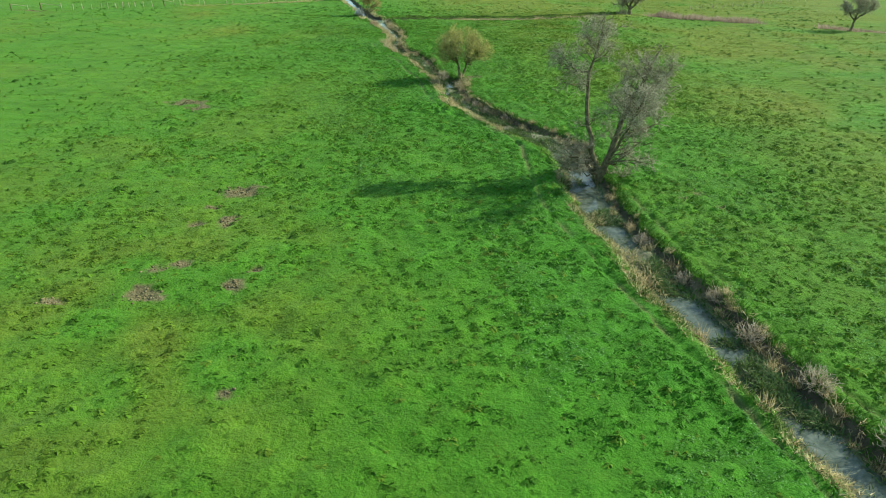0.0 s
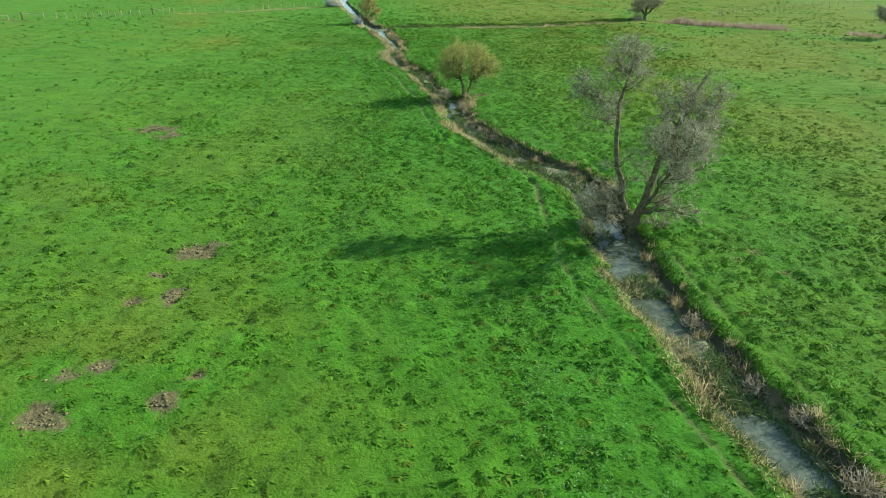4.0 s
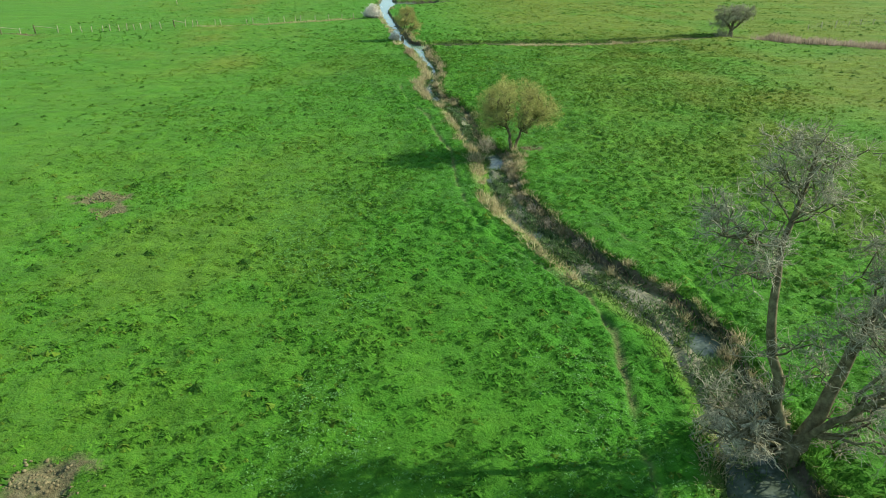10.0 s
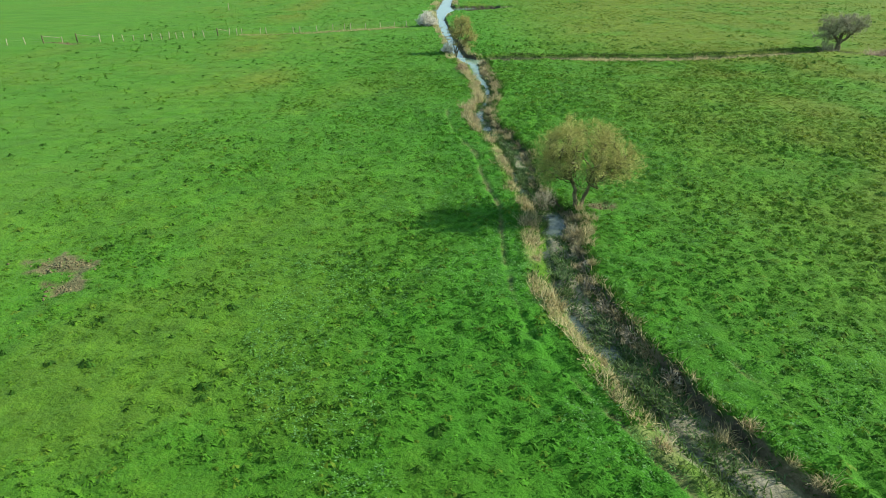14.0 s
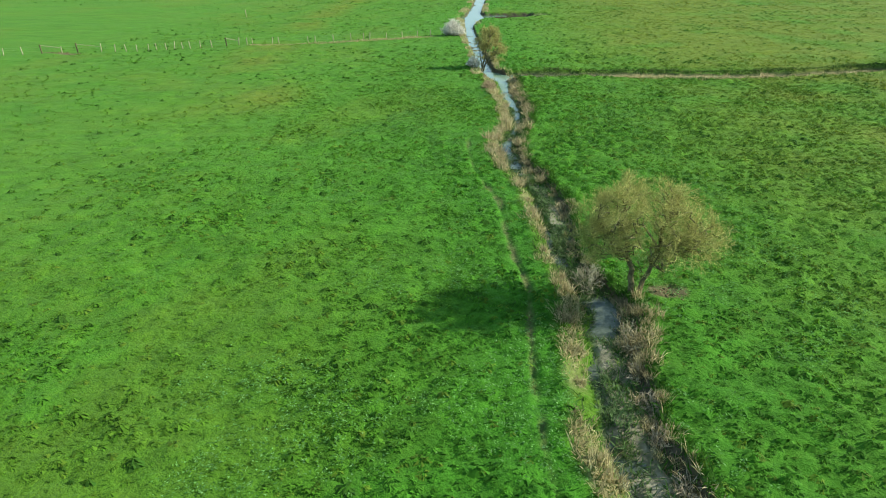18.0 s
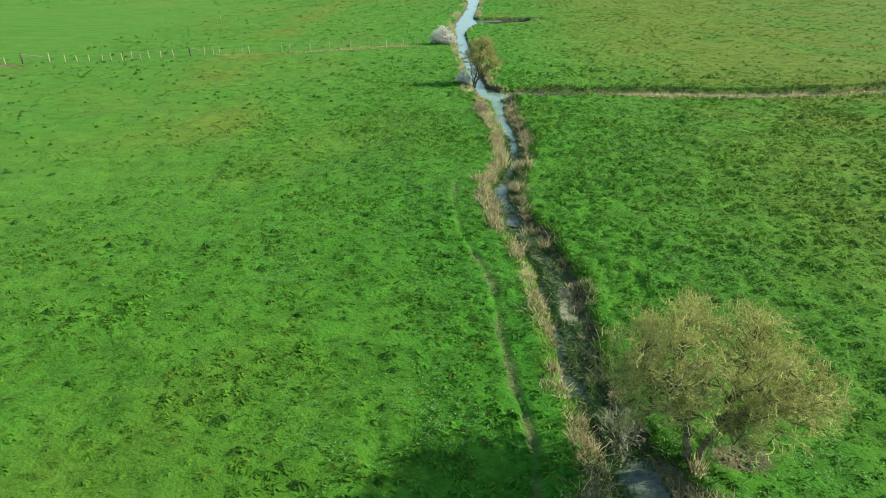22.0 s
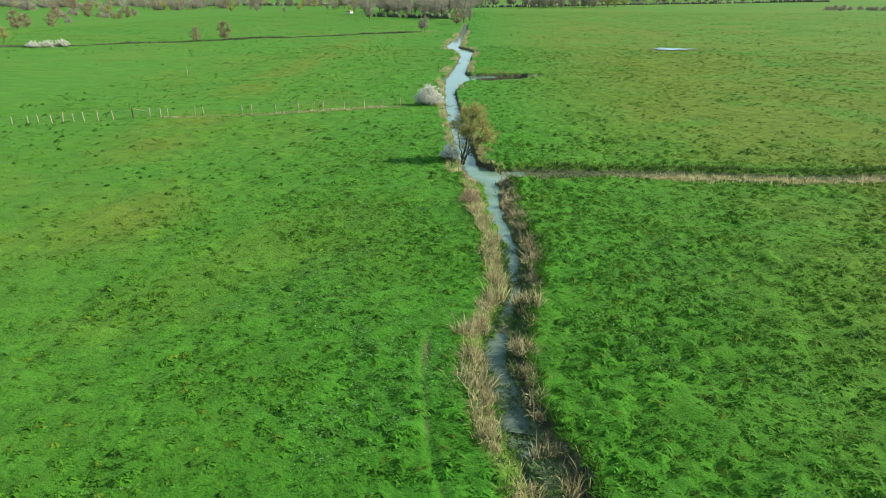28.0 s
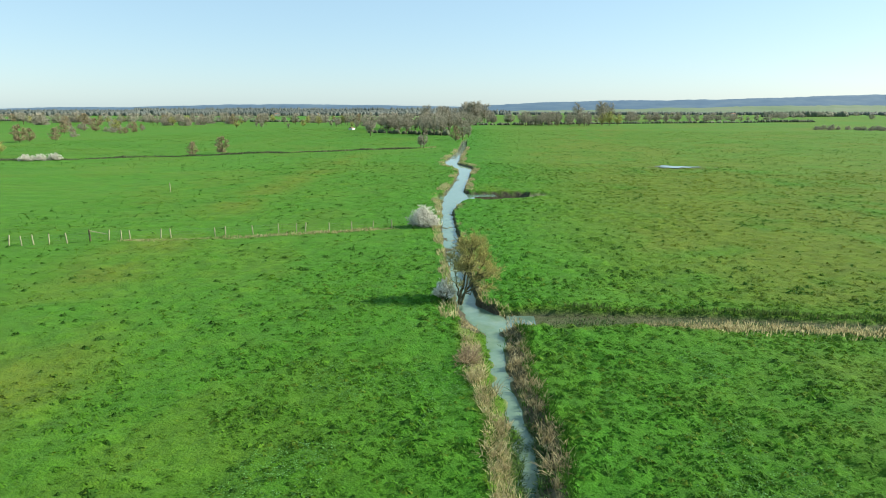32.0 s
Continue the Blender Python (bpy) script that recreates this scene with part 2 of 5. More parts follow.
# ---- mesh helpers ----
def mesh_from(name, verts, faces, mat, smooth=False):
    """A mesh from arrays: verts (n, 3), faces (m, 3 or 4)."""
    me = bpy.data.meshes.new(name)
    verts, faces = np.asarray(verts, np.float32), np.asarray(faces, np.int32)
    k = faces.shape[1]
    me.vertices.add(len(verts))
    me.vertices.foreach_set("co", verts.ravel())
    me.loops.add(faces.size)
    me.loops.foreach_set("vertex_index", faces.ravel())
    me.polygons.add(len(faces))
    me.polygons.foreach_set("loop_start", np.arange(len(faces), dtype=np.int32) * k)
    if smooth:
        me.polygons.foreach_set("use_smooth", np.ones(len(faces), bool))
    me.materials.append(mat)
    me.update(calc_edges=True)
    return me


def part(name, me, parent, label=""):
    """Links a mesh as one object under a thing or a part."""
    ob = new(name, me)
    ob.parent = parent
    return tagged(ob, label)


def empty(name, m, label, category, group="", kind=""):
    ob = new(name)
    ob.empty_display_size = 0.2
    ob.matrix_world = m
    return tagged(ob, label, category, group, kind)


def bm_mesh(name, bm, mat):
    me = bpy.data.meshes.new(name)
    bm.to_mesh(me)
    bm.free()
    me.materials.append(mat)
    return me


def smoothstep(x, a=0.0, b=1.0):
    x = np.clip((x - a) / (b - a), 0, 1)
    return x * x * (3 - 2 * x)


RNG = np.random.default_rng(7)
LATTICE = RNG.uniform(-1, 1, (8, 256, 256))


def rolling(x, y, size, first=0, count=12):
    """A smooth random field of about unit height with features of the given size."""
    out, turn = np.zeros_like(x, dtype=float), 0.7 + 1.3 * first
    for octave in range(2):
        step = 1.15 * size / (1 + 1.1 * octave)
        u = (x * math.cos(turn) + y * math.sin(turn)) / step + 31.7 * first
        v = (y * math.cos(turn) - x * math.sin(turn)) / step + 11.3 * octave
        i, j = np.floor(u).astype(int), np.floor(v).astype(int)
        p, q = u - i, v - j
        p, q = p * p * (3 - 2 * p), q * q * (3 - 2 * q)
        t = LATTICE[(first + 3 * octave) % 8]
        i0, i1, j0, j1 = i % 256, (i + 1) % 256, j % 256, (j + 1) % 256
        out += ((t[i0, j0] * (1 - p) + t[i1, j0] * p) * (1 - q) + (t[i0, j1] * (1 - p) + t[i1, j1] * p) * q) * (1 - 0.45 * octave)
        turn += 0.9
    return out * 2.0


def hummocks(x, y, size, first):
    """Rounded tussocks on a jittered grid, 0 to 1 high, with creases where they meet."""
    u, v = x / size, y / size
    i, j = np.floor(u).astype(int), np.floor(v).astype(int)
    best, tone = np.zeros_like(u), np.full_like(u, 0.45)
    for di in (-1, 0, 1):
        for dj in (-1, 0, 1):
            a, b = (i + di + 37 * first) % 256, (j + dj + 91 * first) % 256
            p, q = LATTICE[first % 8][a, b], LATTICE[(first + 3) % 8][a, b]
            tall, wide = LATTICE[(first + 5) % 8][a, b], LATTICE[(first + 6) % 8][a, b]
            d2 = ((u - (i + di) - 0.5 - 0.5 * p) ** 2 + ((v - (j + dj) - 0.5 - 0.5 * q) * 1.25) ** 2) / (0.62 + 0.22 * wide) ** 2
            h = (0.62 + 0.38 * tall) * (1 - d2)
            tone = np.where(h > best, 0.5 + 0.5 * (0.6 * q + 0.4 * tall), tone)
            best = np.maximum(best, h)
    return best, tone


# ---- plan of the stream and ditches ----
BANKS_LOW = [(-60, 30, 34), (5, 15.6, 19.2), (15, 13.1, 16.4), (20.5, 11.7, 15.5), (25, 10.5, 14.7), (28.5, 9.6, 13.7), (33, 9.0, 12.7),
             (37.5, 8.1, 12.1), (42, 7.9, 12.0), (45, 8.2, 11.9), (51, 7.4, 11.8), (53.5, 5.6, 10.9), (56.4, 3.6, 8.7), (59, 2.2, 6.7),
             (61, 1.1, 5.4), (64, -0.2, 4.0), (66.5, -1.2, 2.9), (70, -1.8, 2.0), (74, -2.3, 1.8), (77, -2.8, 1.4), (79, -3.3, -0.3)]
BANKS_HIGH = [(81, -3.9, -1.3), (84, -4.9, -1.8), (87.5, -5.7, -2.3), (90.5, -6.7, -3.3), (94.5, -8.7, -4.9), (97, -9.6, -6.3), (100, -10.9, -7.3),
              (104, -10.8, -7.8), (108, -10.7, -7.7), (113, -12, -8.0), (118, -13.5, -9.5), (122, -15, -10.8), (126.5, -16.2, -11.3),
              (131.5, -17.7, -13.2), (134.6, -18.4, -15.9), (142.8, -20.8, -18.3), (152.3, -23.6, -21.1)]
BANKS_FAR = [(162, -26.4, -23.6), (170, -28.3, -25.9), (179, -30.5, -28.2), (188, -33.0, -28.6), (195, -34.4, -27.9), (203, -35.6, -31.2), (216, -37.0, -33.4), (226, -38.9, -34.8),
             (236, -40.4, -36.6), (246, -42.8, -37.6), (253, -47, -39.8), (262, -50.4, -45.6), (276, -53.2, -47.6), (290, -54.4, -50.6), (320, -58.8, -55.2), (380, -70, -67), (5000, -900, -897)]
_b = np.array(BANKS_LOW + BANKS_HIGH + BANKS_FAR, float)
_y = np.concatenate([np.arange(-60, 400, 0.5), [900, 5000]])
_k = np.exp(-np.linspace(-2, 2, 7) ** 2)


def _soft(v):
    f = np.interp(_y[:-2], _b[:, 0], v)
    f = np.convolve(np.pad(f, 3, "edge"), _k / _k.sum(), "valid")
    return np.concatenate([f, np.interp(_y[-2:], _b[:, 0], v)])


_L, _R = _soft(_b[:, 1]), _soft(_b[:, 2])


def left_bank(y):
    return np.interp(y, _y, _L) + 0.22 * np.sin(y * 1.3) * np.sin(y * 0.47 + 1)


def right_bank(y):
    return np.interp(y, _y, _R) + 0.18 * np.sin(y * 1.7 + 2) * np.sin(y * 0.39)


DITCH = np.array([(-14.5, 130.6), (-8.5, 131.6), (-3, 133.0), (3, 134.0), (13, 135.0), (21, 136.6), (30, 140.5), (38, 144.4), (45, 141.4), (52, 138.0),
                  (59.5, 134.6), (66.5, 130.4), (73, 126), (80.5, 120.5), (100, 108)], float)
NOTCH = np.array([(-31.5, 197.0), (-25, 199.6), (-20.5, 201.0)], float)
TRAIL_L = np.array([(14.6, 8), (13, 14.8), (11.3, 20.9), (10.2, 23.8), (8.7, 29.7), (7.4, 34.5), (6.5, 38), (6.2, 44), (6.2, 51), (5.2, 54.5), (3.3, 56.8), (1.0, 59.6),
                    (-0.8, 62.4), (-1.9, 66), (-2.8, 70), (-3.3, 73), (-3.9, 77), (-5, 80), (-6.3, 84), (-7.3, 88), (-9, 91), (-10.4, 94), (-11.8, 98.5), (-12.5, 102)], float)
TRAIL_R = np.array([(20, 9), (17, 18.4), (16, 21.5), (15.6, 24), (15.1, 28), (13.9, 32), (13.3, 36.5), (12.9, 40)], float)
OLD_DRAIN = np.array([(-83.0, 281.0), (-73.0, 226.0), (-67.0, 190.0), (-62.0, 171.0)], float)
OLD_DRAIN_NEAR = np.array([(-55.0, 147.0), (-53.0, 135.0), (-41.0, 117.0), (-38.0, 111.0)], float)
TRAIL_R2 = np.array([(13, 50.5), (11.9, 53.5), (10.1, 58.3), (8, 61.5)], float)


def along(px, py, line):
    """Distance from points to a polyline, the side (positive to its left) and the length run along it."""
    best, side, run = np.full(px.shape, 1e9), np.zeros(px.shape), np.zeros(px.shape)
    done = 0.0
    for (ax, ay), (bx, by) in zip(line[:-1], line[1:]):
        dx, dy = bx - ax, by - ay
        n = math.hypot(dx, dy)
        t = np.clip(((px - ax) * dx + (py - ay) * dy) / n**2, 0, 1)
        d = np.hypot(px - ax - t * dx, py - ay - t * dy)
        near = d < best
        best = np.where(near, d, best)
        side = np.where(near, np.sign(dx * (py - ay) - dy * (px - ax)), side)
        run = np.where(near, done + t * n, run)
        done += n
    return best, side, run


# mud patches in the meadow: x, y, radius along x, radius along y
PATCHES = [(-87.0, 135.0, 3.0, 0.9), (-27.6, 64.4, 1.8, 1.0), (-25.8, 61.9, 0.9, 1.0), (-14.8, 40.4, 1.5, 0.9), (-13.9, 35.2, 0.65, 0.7), (-15.3, 26.0, 0.9, 0.7), (-11, 27.1, 0.5, 0.6), (-15.8, 28.7, 0.6, 0.4),
           (-8.8, 18.9, 0.4, 0.25), (-15.6, 37.3, 0.6, 0.35), (-15.7, 34.5, 0.5, 0.4), (-10.4, 28.9, 0.3, 0.3), (-14.5, 29.3, 0.5, 0.35), (-19.4, 25.2, 0.5, 0.3),
           (13.6, 261.4, 6.4, 4.4), (17.9, 40.9, 0.45, 0.4), (18.3, 38.4, 0.4, 0.3), (16.4, 40.0, 0.3, 0.35), (2.9, 78.0, 0.8, 0.6)]
WATER = -0.54


def open_water(y):
    """How clear of silt the stream is along its length."""
    return np.interp(y, [10, 14, 17, 20, 23, 25, 28, 31, 34, 38, 40, 46, 48, 73, 75, 77, 80, 92, 100, 130], [0.4, 0.9, 0.9, 0.3, 1.0, 1.0, 0.3, 0.7, 0.4, 0.8, 1.4, 1.4, 0.1, 0.1, 1.1, 1, 0.1, 0.1, 1, 1.4])


def ground_height(x, y):
    """Height and surface weights of the ground at x, y."""
    L, R = left_bank(y), right_bank(y)
    s = (x - L) / np.maximum(R - L, 0.2)
    far = smoothstep(y, 124, 136)
    stream_on = 1 - smoothstep(y, 375, 400)
    z = 0.10 * rolling(x, y, 14.0) + 0.04 * rolling(x, y, 1.6, 12, 16) + 0.02 * rolling(x, y, 0.7, 20, 20)
    small, tuft = hummocks(x, y, 0.72, 2)
    large, tuft_large = hummocks(x, y, 1.35, 4)
    humps = small + 0.7 * large - 0.6
    tuft = 0.5 + (0.6 * (tuft - 0.5) + 0.4 * (tuft_large - 0.5)) * (1 - 0.7 * smoothstep(y, 220, 420))
    patchy = np.clip(0.85 + 0.4 * rolling(x, y, 5.0, 26, 20), 0.4, 1.5)
    z = z + (0.075 + 0.07 * np.exp(-np.maximum(L - x, 0) / 9.0) + 0.06 * (x > R)) * patchy * humps * (1 - smoothstep(y, 200, 320))
    z = z * np.where(np.abs(x) + np.abs(y - 70) < 400, 1, 0.6)
    rough = rolling(x, y, 0.9, 8, 18)
    deep = 0.64 + 0.05 * rough + 0.05 * rolling(x, y, 3.0, 30, 12)
    a = np.interp(y, [0, 34, 38, 47, 54, 90, 126], [0.46, 0.46, 0.36, 0.36, 0.55, 0.52, 0.62]) * (1 - far) + 0.18 * far
    c = 0.72 + 0.10 * far
    side0 = np.interp(y, [20, 50, 58, 70, 78, 96, 106, 122, 128], [0.72, 0.80, 0.80, 0.74, 0.76, 0.74, 0.62, 0.62, 0.66])
    low = smoothstep(s, 0.0, a) * (1 - 0.36 * smoothstep(s, side0, side0 + 0.08) - 0.64 * smoothstep(s, side0 + 0.14, 0.985))
    fall = low * (1 - far) + smoothstep(s, 0.0, a) * (1 - smoothstep(s, c, 0.99)) * far
    wet = fall * stream_on
    # the bed silts up here and there in the lower stretch
    silt_up = np.clip(0.16 * (rolling(x, y, 2.2, 5, 14) + 1.9 - 2.3 * open_water(y)), -0.08, 0.28) * (1 - far)
    z = z * (1 - 0.8 * wet) - (deep - silt_up * smoothstep(wet, 0.9, 1.0)) * wet
    dry = smoothstep(s, -0.08, 0.06) * (1 - smoothstep(s, 0.30, 0.5)) * np.interp(y, [60, 100, 128], [0.15, 0.4, 0.5])
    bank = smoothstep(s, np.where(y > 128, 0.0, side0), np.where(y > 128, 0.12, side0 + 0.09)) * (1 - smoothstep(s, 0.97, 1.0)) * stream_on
    edge = np.interp(y, [60, 76], [0.24, 0.42])
    silt = smoothstep(s, edge, edge + 0.12) * (1 - smoothstep(s, side0, side0 + 0.1)) * stream_on
    lush = np.clip(np.exp(-(np.maximum(L - x, 0) / 13.0) ** 1.4) * (x < L + 0.4) + 0.65 * np.exp(-np.maximum(x - R, 0) / 14.0) * (x > R - 0.4) * (y < 131)
                   + np.exp(-np.maximum(x - R, 0) / 8.0) * (x > R - 0.4) * (y >= 131), 0, 1)
    mud, trail = np.zeros_like(z), np.zeros_like(z)
    tired = smoothstep(rolling(x, y, 16.0, 17, 14) + 0.5 * rolling(x, y, 4.0, 23, 14), -0.2, 1.6)
    dry = np.maximum(dry, tired * (1 - lush) * np.where((y > 140) & (x > -30), 1.0, 0.36))
    dry = np.maximum(dry, 0.8 * np.exp(-((x + 15) / 10) ** 2 - ((y - 24) / 14) ** 2) * np.clip(0.6 + 0.5 * rolling(x, y, 3.5, 33, 12), 0, 1))
    # olive bands where the old drains run under the left pasture
    for line in (OLD_DRAIN, OLD_DRAIN_NEAR):
        dry = np.maximum(dry, 0.9 * np.exp(-(along(x, y, line)[0] / 5.0) ** 2) * np.clip(0.7 + 0.4 * rolling(x, y, 5.0, 36, 12), 0, 1))
    # bleached litter on the sunny slope and along the water's edge
    straw = smoothstep(s, 0.02, 0.10) * (1 - smoothstep(s, 0.24, 0.36)) * (y < 131) * np.clip(0.55 + 0.5 * rolling(x, y, 2.4, 19, 12), 0, 1) * np.interp(y, [40, 46, 50, 58], [0.4, 0.05, 0.05, 0.6])
    straw = np.maximum(straw, 0.6 * smoothstep(s, 0.72, 0.8) * (1 - smoothstep(s, 0.98, 1.02)) * (y < 131) * np.clip(-0.2 + 0.7 * rolling(x, y, 1.5, 22, 12), 0, 1))
    dry = np.maximum(dry, (x > R) * smoothstep(x - R, 3, 36) * np.clip(np.where(y > 140, 0.85, 0.62) + 0.3 * rolling(x, y, 6.0, 29, 14), 0, 1) * (1 - 0.5 * smoothstep(y, 220, 400)))
    # side ditch with a steep far bank, dry reed floor
    box = (y > 104) & (y < 152) & (x > -16) & (x < 104)
    if box.any():
        d, side, run = along(x[box], y[box], DITCH)
        hw = np.interp(run, [0, 5, 12, 30, 58, 62, 80, 130], [2.5, 2.3, 1.9, 1.7, 1.5, 0.9, 0.8, 0.7]) + 0.12 * rough[box]
        q = d / hw * np.where(side > 0, 1.0, 1.15)
        cut = 1 - smoothstep(q, np.where(side > 0, 0.72, 0.45), 1.0)
        dz = np.interp(run, [0, 2.2, 4.4, 9, 20, 58, 70, 130], [0.72, 0.66, 0.50, 0.47, 0.46, 0.44, 0.38, 0.3])
        keep = (x[box] > right_bank(y[box]) - 1.5)
        z[box] = np.where(keep, np.minimum(z[box], z[box] * (1 - cut) - dz * cut), z[box])
        bank[box] = np.maximum(bank[box], keep * (1 - smoothstep(q, 0.75, 0.98)) * np.where(run < 62, np.where(side > 0, 0.85, 0.5), 0.4))
        dry[box] = np.maximum(dry[box], keep * (1 - smoothstep(q, 1.0, 1.3)) * 0.4)
    box = (y > 190) & (y < 208) & (x > -35) & (x < -10)
    if box.any():
        d, side, run = along(x[box], y[box], NOTCH)
        hw = np.interp(run, [0, 12], [2.8, 1.8]) * np.where(side > 0, 1.0, 4.2)
        cut = 1 - smoothstep(d / hw, np.where(side > 0, 0.68, 0.05), 1.0)
        dz = np.interp(run, [0, 8, 11, 12.5], [1.5, 1.5, 1.4, 0.6])
        z[box] = np.minimum(z[box], z[box] * (1 - cut) - dz * cut)
        bank[box] = np.maximum(bank[box], np.where(side > 0, 1 - smoothstep(d / hw, 0.9, 1.05), 0))
        silt[box] = np.maximum(silt[box], np.where(side > 0, 0, 1 - smoothstep(d / hw, 0.4, 0.7)))
    for line in (TRAIL_L, TRAIL_R, TRAIL_R2):
        box = (x > line[:, 0].min() - 2) & (x < line[:, 0].max() + 2) & (y > line[:, 1].min() - 2) & (y < line[:, 1].max() + 2)
        if box.any():
            d, side, run = along(x[box], y[box], line)
            d = d + 0.06 * rough[box]
            z[box] -= 0.15 * np.exp(-(d / 0.17) ** 2) * (1 - wet[box])
            trail[box] = np.maximum(trail[box], np.exp(-(d / 0.27) ** 2))
            mud[box] = np.maximum(mud[box], (0.75 if line is TRAIL_L else 0.5) * np.exp(-(d / 0.14) ** 2) * smoothstep(rolling(x[box], y[box], 3.0, 9, 10), -1.2, 0.4))
    for px, py, rx, ry in PATCHES:
        box = (np.abs(x - px) < rx * 2.2) & (np.abs(y - py) < ry * 2.2)
        if box.any():
            q = np.hypot((x[box] - px) / rx, (y[box] - py) / ry) + 0.26 * rolling(x[box], y[box], 0.7, 3, 16) + 0.16 * rough[box]
            w = 1 - smoothstep(q, 0.85, 1.1)
            mud[box] = np.maximum(mud[box], w)
            z[box] -= 0.10 * w * (1 + 0.9 * rough[box])
    # lush weight drops past y 75 on the left, partly lightening for haze
    return z, dict(bank=bank, silt=silt, lush=lush * (0.9 - 0.45 * smoothstep(y, 75, 125) * (x < L)), mud=mud, dry=dry, straw=straw * stream_on, tuft=tuft, trail=trail)


# ---- ground: one sheet from under the camera to the horizon ----
def steps(a, b, first, ratio, most):
    out, s = [a], first
    while out[-1] < b:
        s = min(s * ratio, most)
        out.append(out[-1] + s)
    return out


near = np.arange(0, 5.01, 0.16)
right = np.concatenate([near[1:], steps(5.2, 34, 0.18, 1.05, 0.3), steps(34.6, 70, 0.35, 1.1, 0.9), steps(71.5, 4700, 1.4, 1.16, 400)])
left = np.concatenate([near, steps(5.2, 34, 0.18, 1.05, 0.3), steps(34.6, 70, 0.35, 1.1, 0.9), steps(71.5, 4700, 1.4, 1.16, 400)])
cols = np.concatenate([-left[::-1], right])
rows_y = np.concatenate([-np.array(steps(8, 1500, 2, 1.3, 300))[::-1], np.arange(-6, 12, 0.8), np.arange(12, 110, 0.28), np.arange(110, 150, 0.34), np.arange(150, 215, 0.5), steps(215.5, 400, 0.7, 1.03, 3), steps(404, 4750, 5, 1.12, 300)])
gy, gu = np.meshgrid(rows_y, cols, indexing="ij")
gx = gu + 0.5 * (left_bank(gy) + right_bank(gy)) * (gy < 400) + (gy >= 400) * (-68.5)
gz, weights = ground_height(gx.ravel(), gy.ravel())
nr, nc = gx.shape
idx = np.arange(nr * nc).reshape(nr, nc)
quads = np.stack([idx[:-1, :-1], idx[:-1, 1:], idx[1:, 1:], idx[1:, :-1]], -1).reshape(-1, 4)
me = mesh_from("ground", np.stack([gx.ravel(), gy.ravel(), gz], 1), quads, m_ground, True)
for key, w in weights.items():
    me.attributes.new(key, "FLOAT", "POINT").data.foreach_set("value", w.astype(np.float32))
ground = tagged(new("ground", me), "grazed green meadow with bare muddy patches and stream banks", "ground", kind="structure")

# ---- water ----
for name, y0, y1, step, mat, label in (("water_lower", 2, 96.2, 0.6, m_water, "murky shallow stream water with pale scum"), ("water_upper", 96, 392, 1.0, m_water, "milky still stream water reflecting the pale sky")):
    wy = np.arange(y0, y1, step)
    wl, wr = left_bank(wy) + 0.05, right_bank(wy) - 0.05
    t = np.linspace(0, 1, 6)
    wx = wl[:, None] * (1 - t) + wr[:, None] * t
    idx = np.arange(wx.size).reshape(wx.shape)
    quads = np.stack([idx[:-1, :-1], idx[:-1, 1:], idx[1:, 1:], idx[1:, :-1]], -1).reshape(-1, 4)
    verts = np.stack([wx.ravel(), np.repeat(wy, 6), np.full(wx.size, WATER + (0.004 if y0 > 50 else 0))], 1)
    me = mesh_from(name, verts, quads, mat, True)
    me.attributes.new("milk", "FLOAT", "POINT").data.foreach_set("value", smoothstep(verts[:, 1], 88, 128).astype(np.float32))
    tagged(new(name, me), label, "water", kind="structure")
for name, line, hw in (("water_ditch", np.array([DITCH[0], 0.45 * DITCH[0] + 0.55 * DITCH[1]]), 2.2), ("water_notch", NOTCH[:2], 1.6)):
    (ax, ay), (bx, by) = line
    d = np.array([bx - ax, by - ay]) / math.hypot(bx - ax, by - ay)
    n = np.array([-d[1], d[0]])
    q = [line[0] + d * 1.2 + n * hw, line[0] + d * 1.2 - n * hw, line[1] - n * hw * 0.8, line[1] + n * hw * 0.8]
    me = mesh_from(name, [(*p, WATER + 0.008) for p in q], [(0, 1, 2, 3)], m_pool)
    tagged(new(name, me), "still water in the mouth of a side ditch", "water", kind="structure")


# ---- plants: arrays of blades and branches ----
def blades(base, height, width, lean, rng, bend=0.0, flat=False, droop=0.0):
    """One pointed blade a base point (n, 3): triangles, or bent pairs of them."""
    n = len(base)
    az, tw = rng.uniform(0, 6.283, n), rng.uniform(0, 6.283, n)
    if flat:
        tw = az + math.pi / 2
    w = np.stack([np.cos(tw), np.sin(tw), np.zeros(n)], 1) * (width / 2)[:, None]
    tip = base + np.stack([np.cos(az) * lean * height, np.sin(az) * lean * height, height * (1 - droop * rng.uniform(0, 1, n) if droop else 1)], 1)
    if not bend:
        v = np.stack([base + w, base - w, tip] if flat else [base - w, base + w, tip], 1).reshape(-1, 3)
        return v, np.arange(3 * n).reshape(-1, 3)
    mid = base + (tip - base) * 0.55 + np.stack([np.zeros(n), np.zeros(n), height * bend], 1)
    v = np.stack([base - w, base + w, mid + w * 0.8, mid - w * 0.8, tip], 1).reshape(-1, 3)
    o = 5 * np.arange(n)[:, None]
    f = np.concatenate([o + [0, 1, 2], o + [0, 2, 3], o + [3, 2, 4]], 0)
    return v, f


